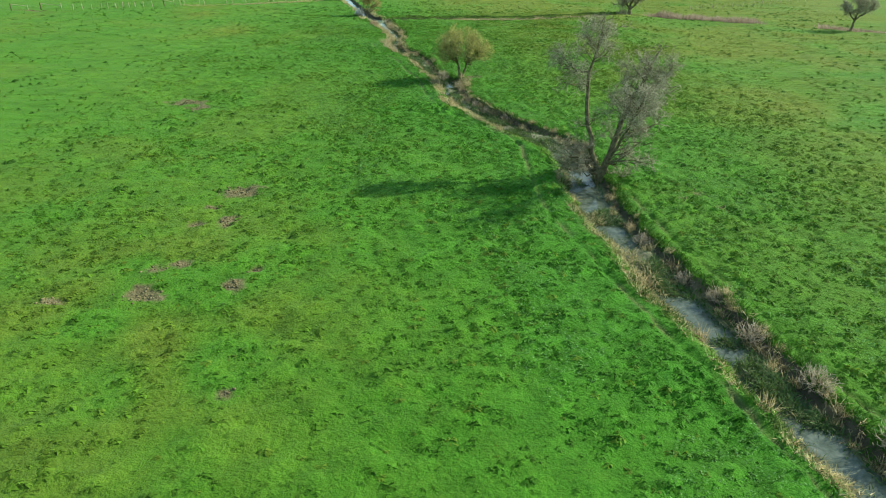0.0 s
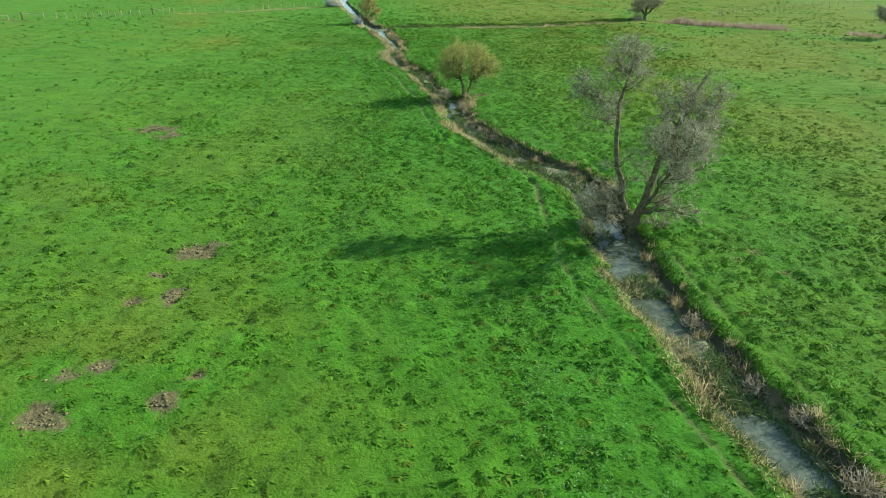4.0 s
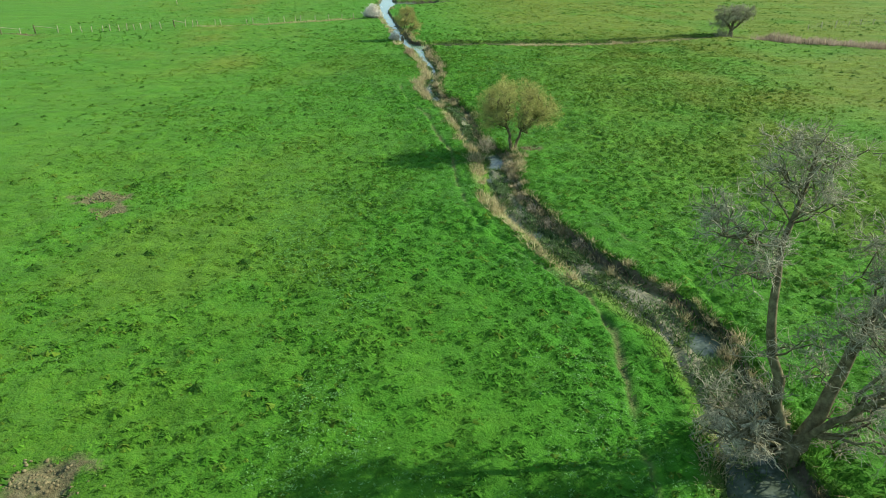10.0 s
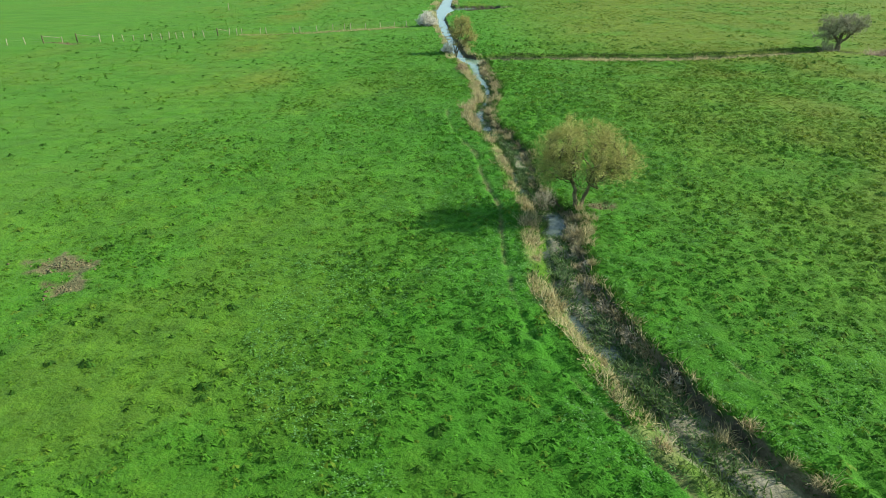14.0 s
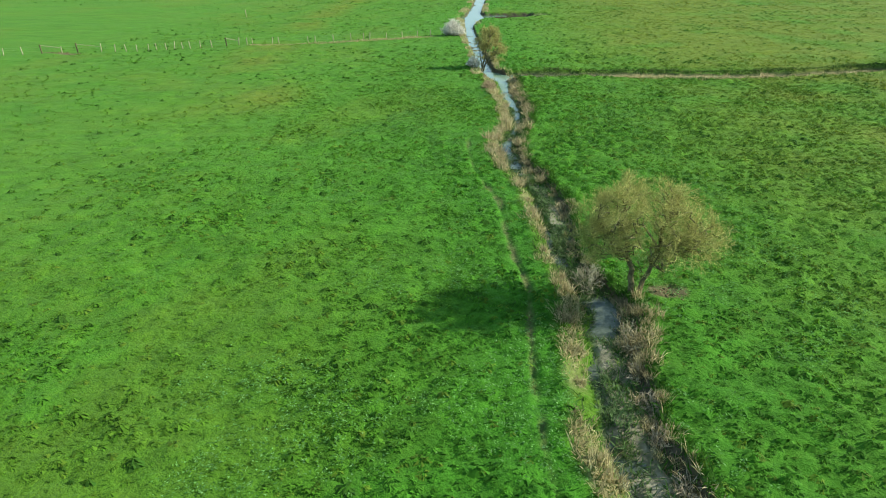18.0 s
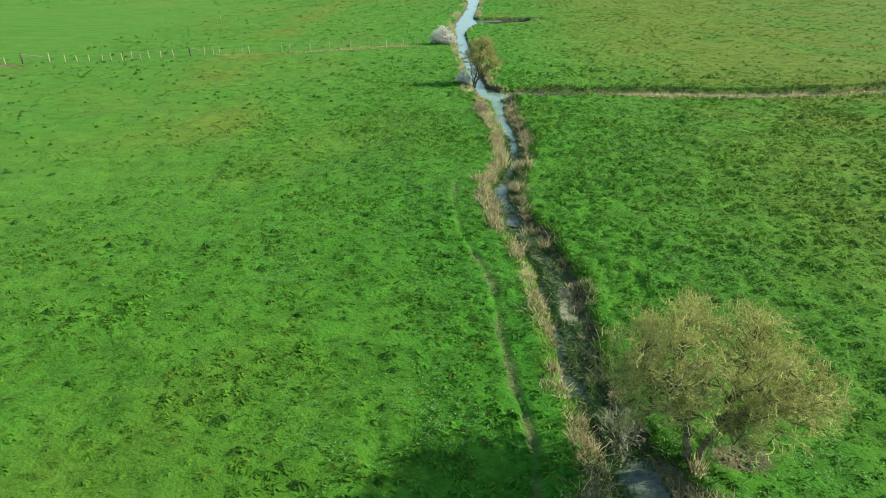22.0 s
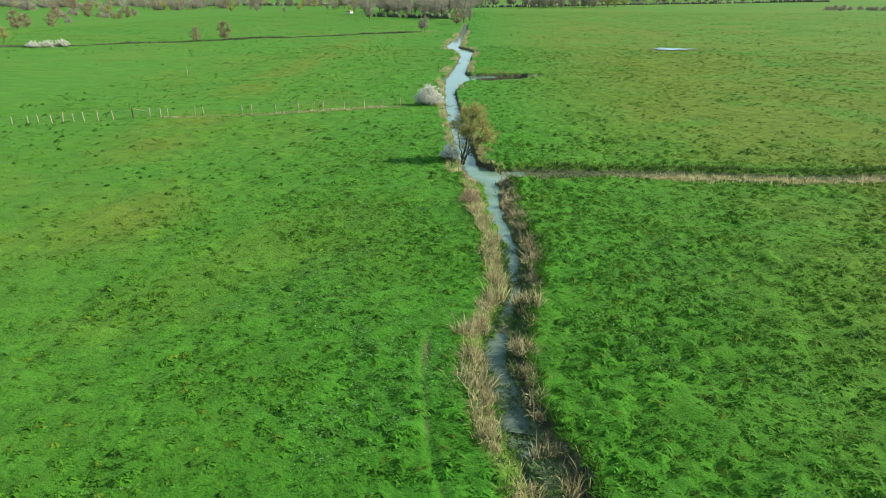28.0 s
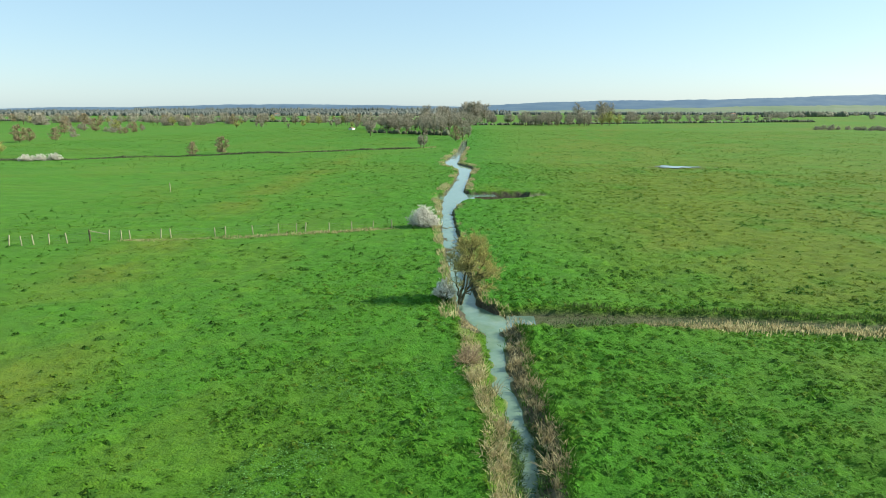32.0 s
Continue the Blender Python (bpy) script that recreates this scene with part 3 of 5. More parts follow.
def spawn(curves, each, length, rng, spread=0.9, up=0.15, t0=0.25, t1=1.0, k=4, shrink=0.4, droop=0.0, gnarl=0.12):
    """Children of branches: curves (n, m, 3) gives (n * each, k, 3)."""
    n, m, _ = curves.shape
    par = np.repeat(np.arange(n), each)
    t = rng.uniform(t0, t1, len(par)) * (m - 1)
    i = np.minimum(t.astype(int), m - 2)
    fr = (t - i)[:, None]
    a, b = curves[par, i], curves[par, i + 1]
    start = a * (1 - fr) + b * fr
    d = b - a
    d /= np.linalg.norm(d, axis=1, keepdims=True) + 1e-9
    r = rng.normal(size=d.shape)
    r -= (r * d).sum(1, keepdims=True) * d
    r /= np.linalg.norm(r, axis=1, keepdims=True) + 1e-9
    g = d * (1 - 0.35 * spread) + r * spread + np.array([0, 0, up])
    g /= np.linalg.norm(g, axis=1, keepdims=True)
    size = length * rng.uniform(0.6, 1.25, len(par)) * (1 - shrink * t / (m - 1))
    out = [start]
    for _ in range(k - 1):
        g = g + rng.normal(size=g.shape) * gnarl + np.array([0, 0, up * 0.5 - droop])
        g /= np.linalg.norm(g, axis=1, keepdims=True)
        out.append(out[-1] + g * (size / (k - 1))[:, None])
    return np.stack(out, 1)


def tubes(curves, r0, r1, sides=5):
    """Tapered tubes round curves (n, k, 3)."""
    n, k, _ = curves.shape
    r0, r1 = np.broadcast_to(r0, (n,)), np.broadcast_to(r1, (n,))
    d = curves[:, -1] - curves[:, 0]
    d = d / (np.linalg.norm(d, axis=1, keepdims=True) + 1e-9)
    h = np.where(np.abs(d[:, 2:3]) > 0.9, np.array([[1.0, 0, 0]]), np.array([[0, 0, 1.0]]))
    p = np.cross(d, h)
    p /= np.linalg.norm(p, axis=1, keepdims=True)
    q = np.cross(d, p)
    a = np.arange(sides) * 2 * math.pi / sides
    ring = np.cos(a)[None, :, None] * p[:, None] + np.sin(a)[None, :, None] * q[:, None]
    rad = r0[:, None] + (r1 - r0)[:, None] * np.linspace(0, 1, k)[None]
    v = curves[:, :, None] + ring[:, None] * rad[:, :, None, None]
    idx = np.arange(n * k * sides).reshape(n, k, sides)
    nxt = np.roll(idx, -1, 2)
    f = np.stack([idx[:, :-1], nxt[:, :-1], nxt[:, 1:], idx[:, 1:]], -1).reshape(-1, 4)
    return v.reshape(-1, 3), f


def joined(*pieces):
    verts, faces, o = [], [], 0
    for v, f in pieces:
        verts.append(v)
        faces.append(f + o)
        o += len(v)
    return np.concatenate(verts), np.concatenate(faces)


def curve(points, k=9):
    p = np.array(points, float)
    t = np.concatenate([[0], np.cumsum(np.linalg.norm(np.diff(p, axis=0), axis=1))])
    u = np.linspace(0, t[-1], k)
    return np.stack([np.interp(u, t, p[:, n]) for n in range(3)], 1)[None]


def reach(stems, blobs, rng, k=7):
    """Limbs that leave the stems and end inside the crown's masses: (centre, radii, count, lowest share of the stem)."""
    pts = np.concatenate([s[0] for s in stems])
    out = []
    for centre, radii, count, low in blobs:
        d = rng.normal(size=(count, 3))
        d *= (rng.uniform(0.25, 1, count) ** 0.45 / np.linalg.norm(d, axis=1))[:, None]
        ends = np.array(centre) + d * np.array(radii)
        for e in ends:
            q = pts[pts[:, 2] < max(e[2] - 0.2, low + 0.3)]
            q = q[q[:, 2] >= min(low, q[:, 2].max())]
            w = np.linalg.norm(q[:, :2] - e[:2], axis=1) * 1.0 + np.abs((e[2] - q[:, 2]) - 0.7 * np.linalg.norm(q[:, :2] - e[:2], axis=1)) * 0.8 + rng.uniform(0, 0.8, len(q))
            s = q[w.argmin()]
            t = np.linspace(0, 1, k)[:, None]
            c = s + (e - s) * t + np.array([0, 0, 0.16 * np.linalg.norm(e - s)]) * np.sin(t * math.pi) * rng.uniform(-0.4, 1)
            c[1:-1] += rng.normal(size=(k - 2, 3)) * 0.07 * np.linalg.norm(e - s)
            out.append(c)
    return np.stack(out)


def tree(name, at, stems, blobs, m_wood, m_fine, label, seed, boughs=(5, 1.2), fine=(6, 0.6), tips=(4, 0.32), spread=0.9, up=0.1, thick=0.008, droop=0.0, group="", fine_from=0.45):
    """A bare or budding tree: stems (points and a radius), limbs that fill the crown's masses, boughs, and a crown of twigs."""
    rng = np.random.default_rng(seed)
    thing = empty(name, pose(*at), label, "tree", group)
    stem_curves = []
    for n, (pts, r) in enumerate(stems):
        c = curve(pts, 14)
        c[:, 1:-1] += rng.normal(size=c[:, 1:-1].shape) * 0.05
        stem_curves.append(c)
        v, f = tubes(c, r, r * 0.2, 9)
        part("trunk" if n == 0 else "stem", mesh_from("trunk", v, f, m_wood, True), thing)
    lim = reach(stem_curves, blobs, rng)
    size = np.linalg.norm(lim[:, -1] - lim[:, 0], axis=1)
    order = np.argsort(-size)
    big = order[: min(14, len(order))]
    for n in big:
        v, f = tubes(lim[n:n + 1], 0.026 + 0.015 * size[n], 0.016, 6)
        part("limb", mesh_from("limb", v, f, m_wood, True), thing)
    rest = order[len(big):]
    v, f = tubes(lim[rest], 0.016 + 0.012 * size[rest], thick * 1.4, 4)
    tagged(part("limb_mass", mesh_from("limb_mass", v, f, m_wood), thing), kind="stuff")
    bo = spawn(lim, boughs[0], boughs[1], rng, spread, up, fine_from, 1, 6, 0.2, droop, 0.34)
    tagged(part("bough_mass", mesh_from("bough_mass", *tubes(bo, thick * 2.1, thick, 4), m_fine), thing), kind="stuff")
    tw = spawn(bo, fine[0], fine[1], rng, spread, up, 0.15, 1, 4, 0.2, droop, 0.32)
    ti = spawn(tw, tips[0], tips[1], rng, 0.85, up, 0.2, 1, 2, 0.2, droop, 0.2)
    v, f = joined(tubes(tw, thick * 1.1, thick * 0.7, 3), tubes(ti, thick * 0.85, thick * 0.45, 3))
    tagged(part("crown", mesh_from("crown", v, f, m_fine), thing), kind="stuff")
    return thing


def g_at(x, y):
    return float(ground_height(np.array([float(x)]), np.array([float(y)]))[0][0])


# the big bare willow on the stream bank: two stems from one stump
tree("willow_tree", (11.4, 44.0, -0.35), [
    ([(0, 0, -0.3), (-0.5, 0.3, 1.6), (-1.1, 0.8, 3.6), (-1.4, 1.5, 5.8), (-1.3, 2.1, 7.6), (-0.7, 2.8, 9.0), (-0.4, 3.4, 10.7)], 0.25),
    ([(0.05, 0, -0.3), (0.4, 0.1, 1.4), (0.9, 0.4, 3.2), (1.4, 0.8, 5.0), (2.2, 1.2, 6.6), (3.0, 1.8, 8.2), (3.7, 2.3, 9.3)], 0.30),
    ([(0.1, 0.1, 0.2), (0.4, -0.3, 1.8), (0.9, -1.3, 3.8), (1.1, -2.5, 5.6), (1.3, -3.6, 7.2)], 0.15),
    ([(-1.3, 2.1, 7.6), (-2.2, 1.7, 7.9), (-3.2, 1.1, 8.3), (-4.2, 0.6, 8.7)], 0.08),
    ([(1.4, 0.8, 5.0), (2.4, 0.9, 5.9), (3.4, 1.0, 7.0), (4.3, 1.1, 8.2)], 0.11)],
    [((-0.6, 3.0, 10.1), (1.9, 1.8, 1.3), 22, 6.5), ((-3.3, 1.2, 8.2), (1.5, 1.3, 1.2), 14, 6.0), ((-1.2, 2.0, 7.4), (1.2, 1.2, 0.9), 4, 5.0),
     ((1.2, -3.2, 6.9), (1.8, 1.7, 1.6), 20, 3.4), ((1.0, -1.2, 6.0), (1.9, 1.7, 1.6), 13, 3.0), ((1.7, 0.8, 7.6), (1.6, 1.5, 1.3), 10, 4.0), ((2.7, 0.4, 7.4), (2.0, 1.8, 1.6), 17, 4.0), ((2.4, -0.9, 5.4), (2.1, 1.8, 1.3), 9, 2.8),
     ((3.4, 1.6, 8.6), (1.4, 1.4, 1.2), 12, 5.5), ((2.0, -1.8, 4.3), (2.2, 1.6, 0.8), 5, 2.2),
     ((-2.4, 0.3, 2.0), (2.0, 1.6, 1.7), 26, 0.3), ((3.0, -0.6, 2.6), (1.7, 1.3, 1.0), 9, 1.3), ((-0.6, 0.5, 4.2), (1.4, 1.2, 1.4), 6, 1.5)],
    m_bark, m_twig, "tall bare willow with two leaning stems on the bank", 3, (5, 1.0), (5, 0.5), (3, 0.28), 1.15, 0.02, 0.0102)
# the small budding willow further up
tree("willow_tree", (1.3, 77.6, -0.1), [
    ([(-0.1, 0, -0.3), (-0.35, 0, 1.4), (-0.75, 0, 3.0), (-0.9, 0, 4.4), (-1.0, 0.1, 5.2)], 0.17),
    ([(0.15, 0, -0.3), (0.5, 0, 1.4), (0.75, -0.1, 2.2), (1.8, -0.1, 3.1), (3.0, 0, 4.0)], 0.15),
    ([(-0.4, 0, 1.8), (-1.2, 0.2, 2.8), (-2.2, 0.2, 3.6)], 0.09),
    ([(0.6, 0, 1.8), (0.9, 0.6, 3.2), (1.3, 0.8, 4.6)], 0.09)],
    [((-0.1, -0.3, 4.1), (3.1, 2.8, 1.8), 120, 1.7), ((2.3, -0.3, 3.4), (1.6, 1.8, 1.1), 28, 1.8), ((-2.2, -0.3, 3.1), (1.3, 1.7, 1.0), 22, 1.5)],
    m_bark, m_bud, "small round willow with ochre budding twigs beside the stream", 5, (5, 0.85), (6, 0.46), (3, 0.26), 0.85, 0.16, 0.0062)
# the many-stemmed willow where the ditch joins
tree("willow_tree", (-17.7, 134.4, -0.2), [
    ([(0, 0, -0.3), (0.2, 0, 1.3), (0.6, 0, 2.7), (1.0, 0, 4.2)], 0.14),
    ([(0, 0, -0.3), (0.6, 0.2, 1.0), (1.4, 0.3, 2.3), (2.0, 0.3, 3.4)], 0.11),
    ([(0, 0, -0.3), (-0.3, 0.2, 1.4), (-0.5, 0.2, 3.0)], 0.10),
    ([(0.1, 0, -0.3), (0.6, -0.2, 1.4), (1.0, -0.3, 3.2)], 0.10)],
    [((1.1, 0, 4.0), (1.6, 1.4, 1.5), 36, 1.0), ((2.1, 0, 2.4), (1.3, 1.2, 1.4), 20, 0.6), ((-0.3, 0, 2.5), (1.1, 1.0, 1.5), 13, 0.6)],
    m_bark, m_ochre, "many-stemmed willow with ochre twigs at the ditch mouth", 8, (5, 0.85), (5, 0.45), (3, 0.28), 0.8, 0.2, 0.0105)
tree("willow_tree", (39.2, 145.6, -0.2), [
    ([(0, 0, -0.3), (0.0, 0, 1.2), (0.1, 0, 2.2), (0.6, 0, 3.4)], 0.45),
    ([(0, 0, 1.2), (-1.2, 0, 2.4), (-2.4, 0, 3.2)], 0.24),
    ([(0.2, 0, 1.2), (1.4, 0, 2.4), (2.4, 0, 3.4)], 0.22)],
    [((0, 0, 3.9), (3.6, 3.0, 1.4), 60, 1.5), ((-2.6, 0, 2.2), (1.4, 1.4, 1.0), 14, 1.0)],
    m_bark, m_twig, "old pollard willow with a dark split trunk by the ditch", 11, (5, 1.0), (5, 0.5), (3, 0.3), 0.9, 0.1, 0.014)
tree("willow_tree", (75.3, 123.6, -0.2), [
    ([(0, 0, -0.3), (0.2, 0, 1.6), (0.4, 0, 3.2), (0.8, 0, 4.6)], 0.28),
    ([(0.2, 0, 2.0), (-1.0, 0, 3.2), (-2.2, 0, 4.0)], 0.15), ([(0.3, 0, 2.2), (1.8, 0, 3.4), (3.0, 0, 4.2)], 0.15)],
    [((0.3, 0, 4.6), (3.4, 3.0, 1.6), 64, 2.0)],
    m_bark, m_twig, "bare field willow beside the narrow ditch", 12, (5, 1.0), (5, 0.5), (3, 0.3), 0.9, 0.1, 0.014)


# ---- grass and bank plants ----
def scatter(n, x0, x1, y0, y1, rng):
    """Random ground points with their height and surface weights."""
    x, y = rng.uniform(x0, x1, n), rng.uniform(y0, y1, n)
    z, w = ground_height(x, y)
    return x, y, z, w


def add_field(me, w):
    for key in ("lush", "dry", "tuft"):
        me.attributes.new(key, "FLOAT", "POINT").data.foreach_set("value", w[key].astype(np.float32))


def turf(name, n, box, blades_each, height, width, seed, label, radius):
    """Short grass tufts over a box of meadow, thicker and taller where the field is lush."""
    rng = np.random.default_rng(seed)
    x, y, z, w = scatter(n, *box, rng)
    clump = rolling(x, y, 1.3, 6, 20)
    edge = np.minimum(np.minimum(x - box[0], box[1] - x) / 16, np.minimum(y - box[2] + 8, box[3] - y) / 24)
    ok = (w["bank"] < 0.25) & (rng.uniform(0, 1, n) > w["mud"] * 0.9) & (w["trail"] < 0.6) & (edge > rng.uniform(0, 1, n))
    x, y, z, clump = x[ok], y[ok], z[ok], clump[ok]
    lush, dry, tuft = w["lush"][ok], w["dry"][ok], w["tuft"][ok]
    size = height * (0.55 + 0.22 * np.clip(clump, -1, 1.4) + 0.5 * lush + 0.5 * hummocks(x, y, 0.72, 2)[0]) * rng.uniform(0.6, 1.3, len(x))
    k = np.repeat(np.arange(len(x)), blades_each)
    off = rng.normal(size=(len(k), 2)) * radius
    base = np.stack([x[k] + off[:, 0], y[k] + off[:, 1], z[k] - 0.02], 1)
    v, f = blades(base, size[k] * rng.uniform(0.7, 1.2, len(k)), width * rng.uniform(0.6, 1.3, len(k)), rng.uniform(0.9, 1.9, len(k)), rng, 0.0, True)
    # thin blades take their shading from the sward they lie in
    e = 0.08
    up = np.stack([(z - ground_height(x + e, y)[0]) / e, (z - ground_height(x, y + e)[0]) / e, np.ones(len(x))], 1)
    up /= np.linalg.norm(up, axis=1, keepdims=True)
    own = np.cross(v[1::3] - v[0::3], v[2::3] - v[0::3])
    own /= np.linalg.norm(own, axis=1, keepdims=True) + 1e-9
    nor = 0.88 * up[k] + 0.12 * own
    nor /= np.linalg.norm(nor, axis=1, keepdims=True)
    me = mesh_from(name, v, f, m_grass, True)
    me.normals_split_custom_set_from_vertices(np.repeat(nor, 3, axis=0).tolist())
    add_field(me, {"lush": np.repeat(lush[k], 3), "dry": np.repeat(dry[k], 3), "tuft": np.repeat(tuft[k], 3)})
    return tagged(new(name, me), label, "grass", kind="stuff")


turf("near_grass", 90000, (-42, 40, 8, 128), 4, 0.12, 0.034, 21, "short lush green pasture grass in small tufts", 0.09)
turf("field_grass", 80000, (-95, 100, 20, 260), 4, 0.13, 0.07, 22, "green pasture grass further out in the meadow", 0.16)



def thatch(centre, r, h, each, wide, rng):
    """Blades that lie over low domes like thatch: vertices, a normal a blade, and the dome each belongs to."""
    k = np.repeat(np.arange(len(centre)), each)
    n = len(k)
    az, d = rng.uniform(0, 6.283, n), 0.2 + 0.9 * np.sqrt(rng.uniform(0, 1, n))
    ray = np.stack([np.cos(az) * 1.15, np.sin(az) * 0.9, np.zeros(n)], 1)
    base = centre[k] + ray * (d * r[k])[:, None] + np.array([0, 0, 1.0]) * (h[k] * np.clip(1 - d * d, 0, 1) * 0.8 - 0.03)[:, None]
    turn = az + rng.normal(size=n) * 0.35
    tip = centre[k] + ray * (d * r[k] * rng.uniform(0.1, 0.55, n))[:, None] + rng.normal(size=(n, 3)) * (0.10 * r[k])[:, None]
    tip[:, 2] = centre[k, 2] + h[k] * (1.15 - 0.35 * d * d) * rng.uniform(0.8, 1.25, n)
    side = np.stack([-np.sin(turn), np.cos(turn), np.zeros(n)], 1) * (wide * r[k] * rng.uniform(0.6, 1.3, n))[:, None]
    v = np.stack([base - side, base + side, tip], 1).reshape(-1, 3)
    nor = np.cross(v[1::3] - v[0::3], v[2::3] - v[0::3])
    nor /= np.linalg.norm(nor, axis=1, keepdims=True) + 1e-9
    nor += ray * (0.45 * d * (h / r)[k])[:, None] + np.array([0, 0, 0.7])
    return v, nor / np.linalg.norm(nor, axis=1, keepdims=True), k


def tussocks(name, n, box, r0, r1, each, wide, seed, label):
    """Ragged grass tussocks: blades that fan out from a crown, higher where the field is lush, some of them bleached."""
    rng = np.random.default_rng(seed)
    x, y, z, w = scatter(n, *box, rng)
    right_side = x > right_bank(y)
    vigour = np.clip(np.where(right_side, 0.8, 0.36 + 0.64 * w["lush"]) + 0.28 * rolling(x, y, 3.2, 41, 12), 0.15, 1.3)
    ok = (w["bank"] < 0.2) & (w["mud"] < 0.15) & (w["straw"] < 0.3) & (w["silt"] < 0.2) & (w["trail"] < 0.35) & (rng.uniform(0, 1, n) < 0.25 + 0.8 * vigour)
    edge = np.minimum(np.minimum(x - box[0], box[1] - x) / 12, np.minimum(y - box[2] + 8, box[3] - y) / 20)
    ok &= edge > rng.uniform(0, 1, n)
    x, y, z, vigour, lush, dry = x[ok], y[ok], z[ok], vigour[ok], w["lush"][ok], w["dry"][ok]
    m = len(x)
    r = rng.uniform(0, 1, m) ** 1.6 * (r1 - r0) + r0
    h = r * rng.uniform(0.28, 0.64, m) * (0.4 + 0.6 * vigour)
    dry = np.where(rng.uniform(0, 1, m) < 0.10, np.maximum(dry, 0.55), dry * rng.uniform(0.6, 1, m))
    tuft = rng.uniform(0.22, 0.95, m)
    v, nor, k = thatch(np.stack([x, y, z], 1), r, h, each, wide, rng)
    me = mesh_from(name, v, np.arange(3 * len(k)).reshape(-1, 3), m_grass, True)
    me.normals_split_custom_set_from_vertices(np.repeat(nor, 3, axis=0).tolist())
    add_field(me, {"lush": np.repeat(lush[k], 3), "dry": np.repeat(dry[k], 3), "tuft": np.repeat(tuft[k], 3)})
    return tagged(new(name, me), label, "grass", kind="stuff")


tussocks("grass_tussocks", 84000, (-40, 38, 9, 150), 0.11, 0.34, 13, 0.22, 24, "small ragged tussocks of lush pasture grass")
tussocks("field_tussocks", 36000, (-95, 90, 40, 270), 0.16, 0.40, 10, 0.24, 25, "low grass tussocks further out in the pasture")
turf("outer_grass", 40000, (-260, 220, 215, 560), 3, 0.26, 0.30, 23, "open pasture grass stretching to the far hedges", 0.4)

# darker rank tufts that the cattle leave
def rank_tufts(n, box, seed, grow, each):
    """Ungrazed tufts, each a little dome of upright blades, many of them in loose swarms."""
    rng = np.random.default_rng(seed)
    x, y, z, w = scatter(n, *box, rng)
    ok = (w["bank"] < 0.1) & (w["mud"] < 0.2) & (rolling(x, y, 9.0, 20, 12) + 0.8 * rng.normal(size=n) > -0.4)
    x, y, z = x[ok], y[ok], z[ok]
    r = (0.12 + 0.36 * rng.uniform(0, 1, len(x)) ** 2.2) * grow
    v, nor, _ = thatch(np.stack([x, y, z], 1), r, (0.07 + 0.42 * r) * rng.uniform(0.7, 1.2, len(x)), each, 0.2, rng)
    return v, nor


pieces = [rank_tufts(3000, (-75, 80, 30, 150), 31, 0.85, 22), rank_tufts(3400, (-90, 90, 120, 260), 32, 0.95, 16), rank_tufts(2600, (-25, 95, 135, 360), 33, 1.0, 14), rank_tufts(3200, (-210, 170, 200, 520), 34, 1.5, 10)]
v, nor = np.concatenate([p[0] for p in pieces]), np.concatenate([p[1] for p in pieces])
me = mesh_from("rank_grass", v, np.arange(len(v)).reshape(-1, 3), m_rank, True)
me.normals_split_custom_set_from_vertices(np.repeat(nor, 3, axis=0).tolist())
tagged(new("rank_grass", me), "dark green tufts of rank ungrazed grass", "grass", kind="stuff")

# broad-leaved weeds in the lush strip by the stream
rng = np.random.default_rng(35)
x, y, z, w = scatter(60000, -30, 26, 12, 128, rng)
spot = rolling(x, y, 4.5, 14, 14)
ok = (w["bank"] < 0.15) & (w["lush"] > 0.25) & (spot + 0.35 * rng.normal(size=len(x)) > 0.55)
x, y, z = x[ok], y[ok], z[ok]
k = np.repeat(np.arange(len(x)), 5)
off = rng.normal(size=(len(k), 2)) * 0.09
v, f = blades(np.stack([x[k] + off[:, 0], y[k] + off[:, 1], z[k] + rng.uniform(0.06, 0.18, len(k))], 1), np.full(len(k), 0.03), rng.uniform(0.05, 0.10, len(k)), rng.uniform(1.5, 4, len(k)), rng)
tagged(new("weed_leaves", mesh_from("weed_leaves", v, f, m_weed)), "low patches of pale broad-leaved weeds", "weeds", kind="stuff")


def strip(name, n, y0, y1, s0, s1, height, width, mat, seed, label, lean=0.5, thin=None, bend=0.12):
    """Blades along the stream between two shares of the way from the left bank to the right one."""
    rng = np.random.default_rng(seed)
    y = rng.uniform(y0, y1, n)
    s = rng.uniform(s0, s1, n)
    L, R = left_bank(y), right_bank(y)
    x = L + s * (R - L)
    if thin:
        ok = rolling(x, y, thin[0], thin[2], 14) + 0.4 * rng.normal(size=n) > thin[1]
        x, y = x[ok], y[ok]
    z = ground_height(x, y)[0]
    if height < 0.3:
        x, y, z = x[z > WATER - 0.1], y[z > WATER - 0.1], z[z > WATER - 0.1]
    m = len(x)
    v, f = blades(np.stack([x, y, z - 0.03], 1), height * rng.uniform(0.5, 1.3, m), width * rng.uniform(0.6, 1.4, m), rng.uniform(0.1, 1, m) * lean * 2, rng, bend)
    return tagged(new(name, mesh_from(name, v, f, mat)), label, "bank grass", kind="stuff")


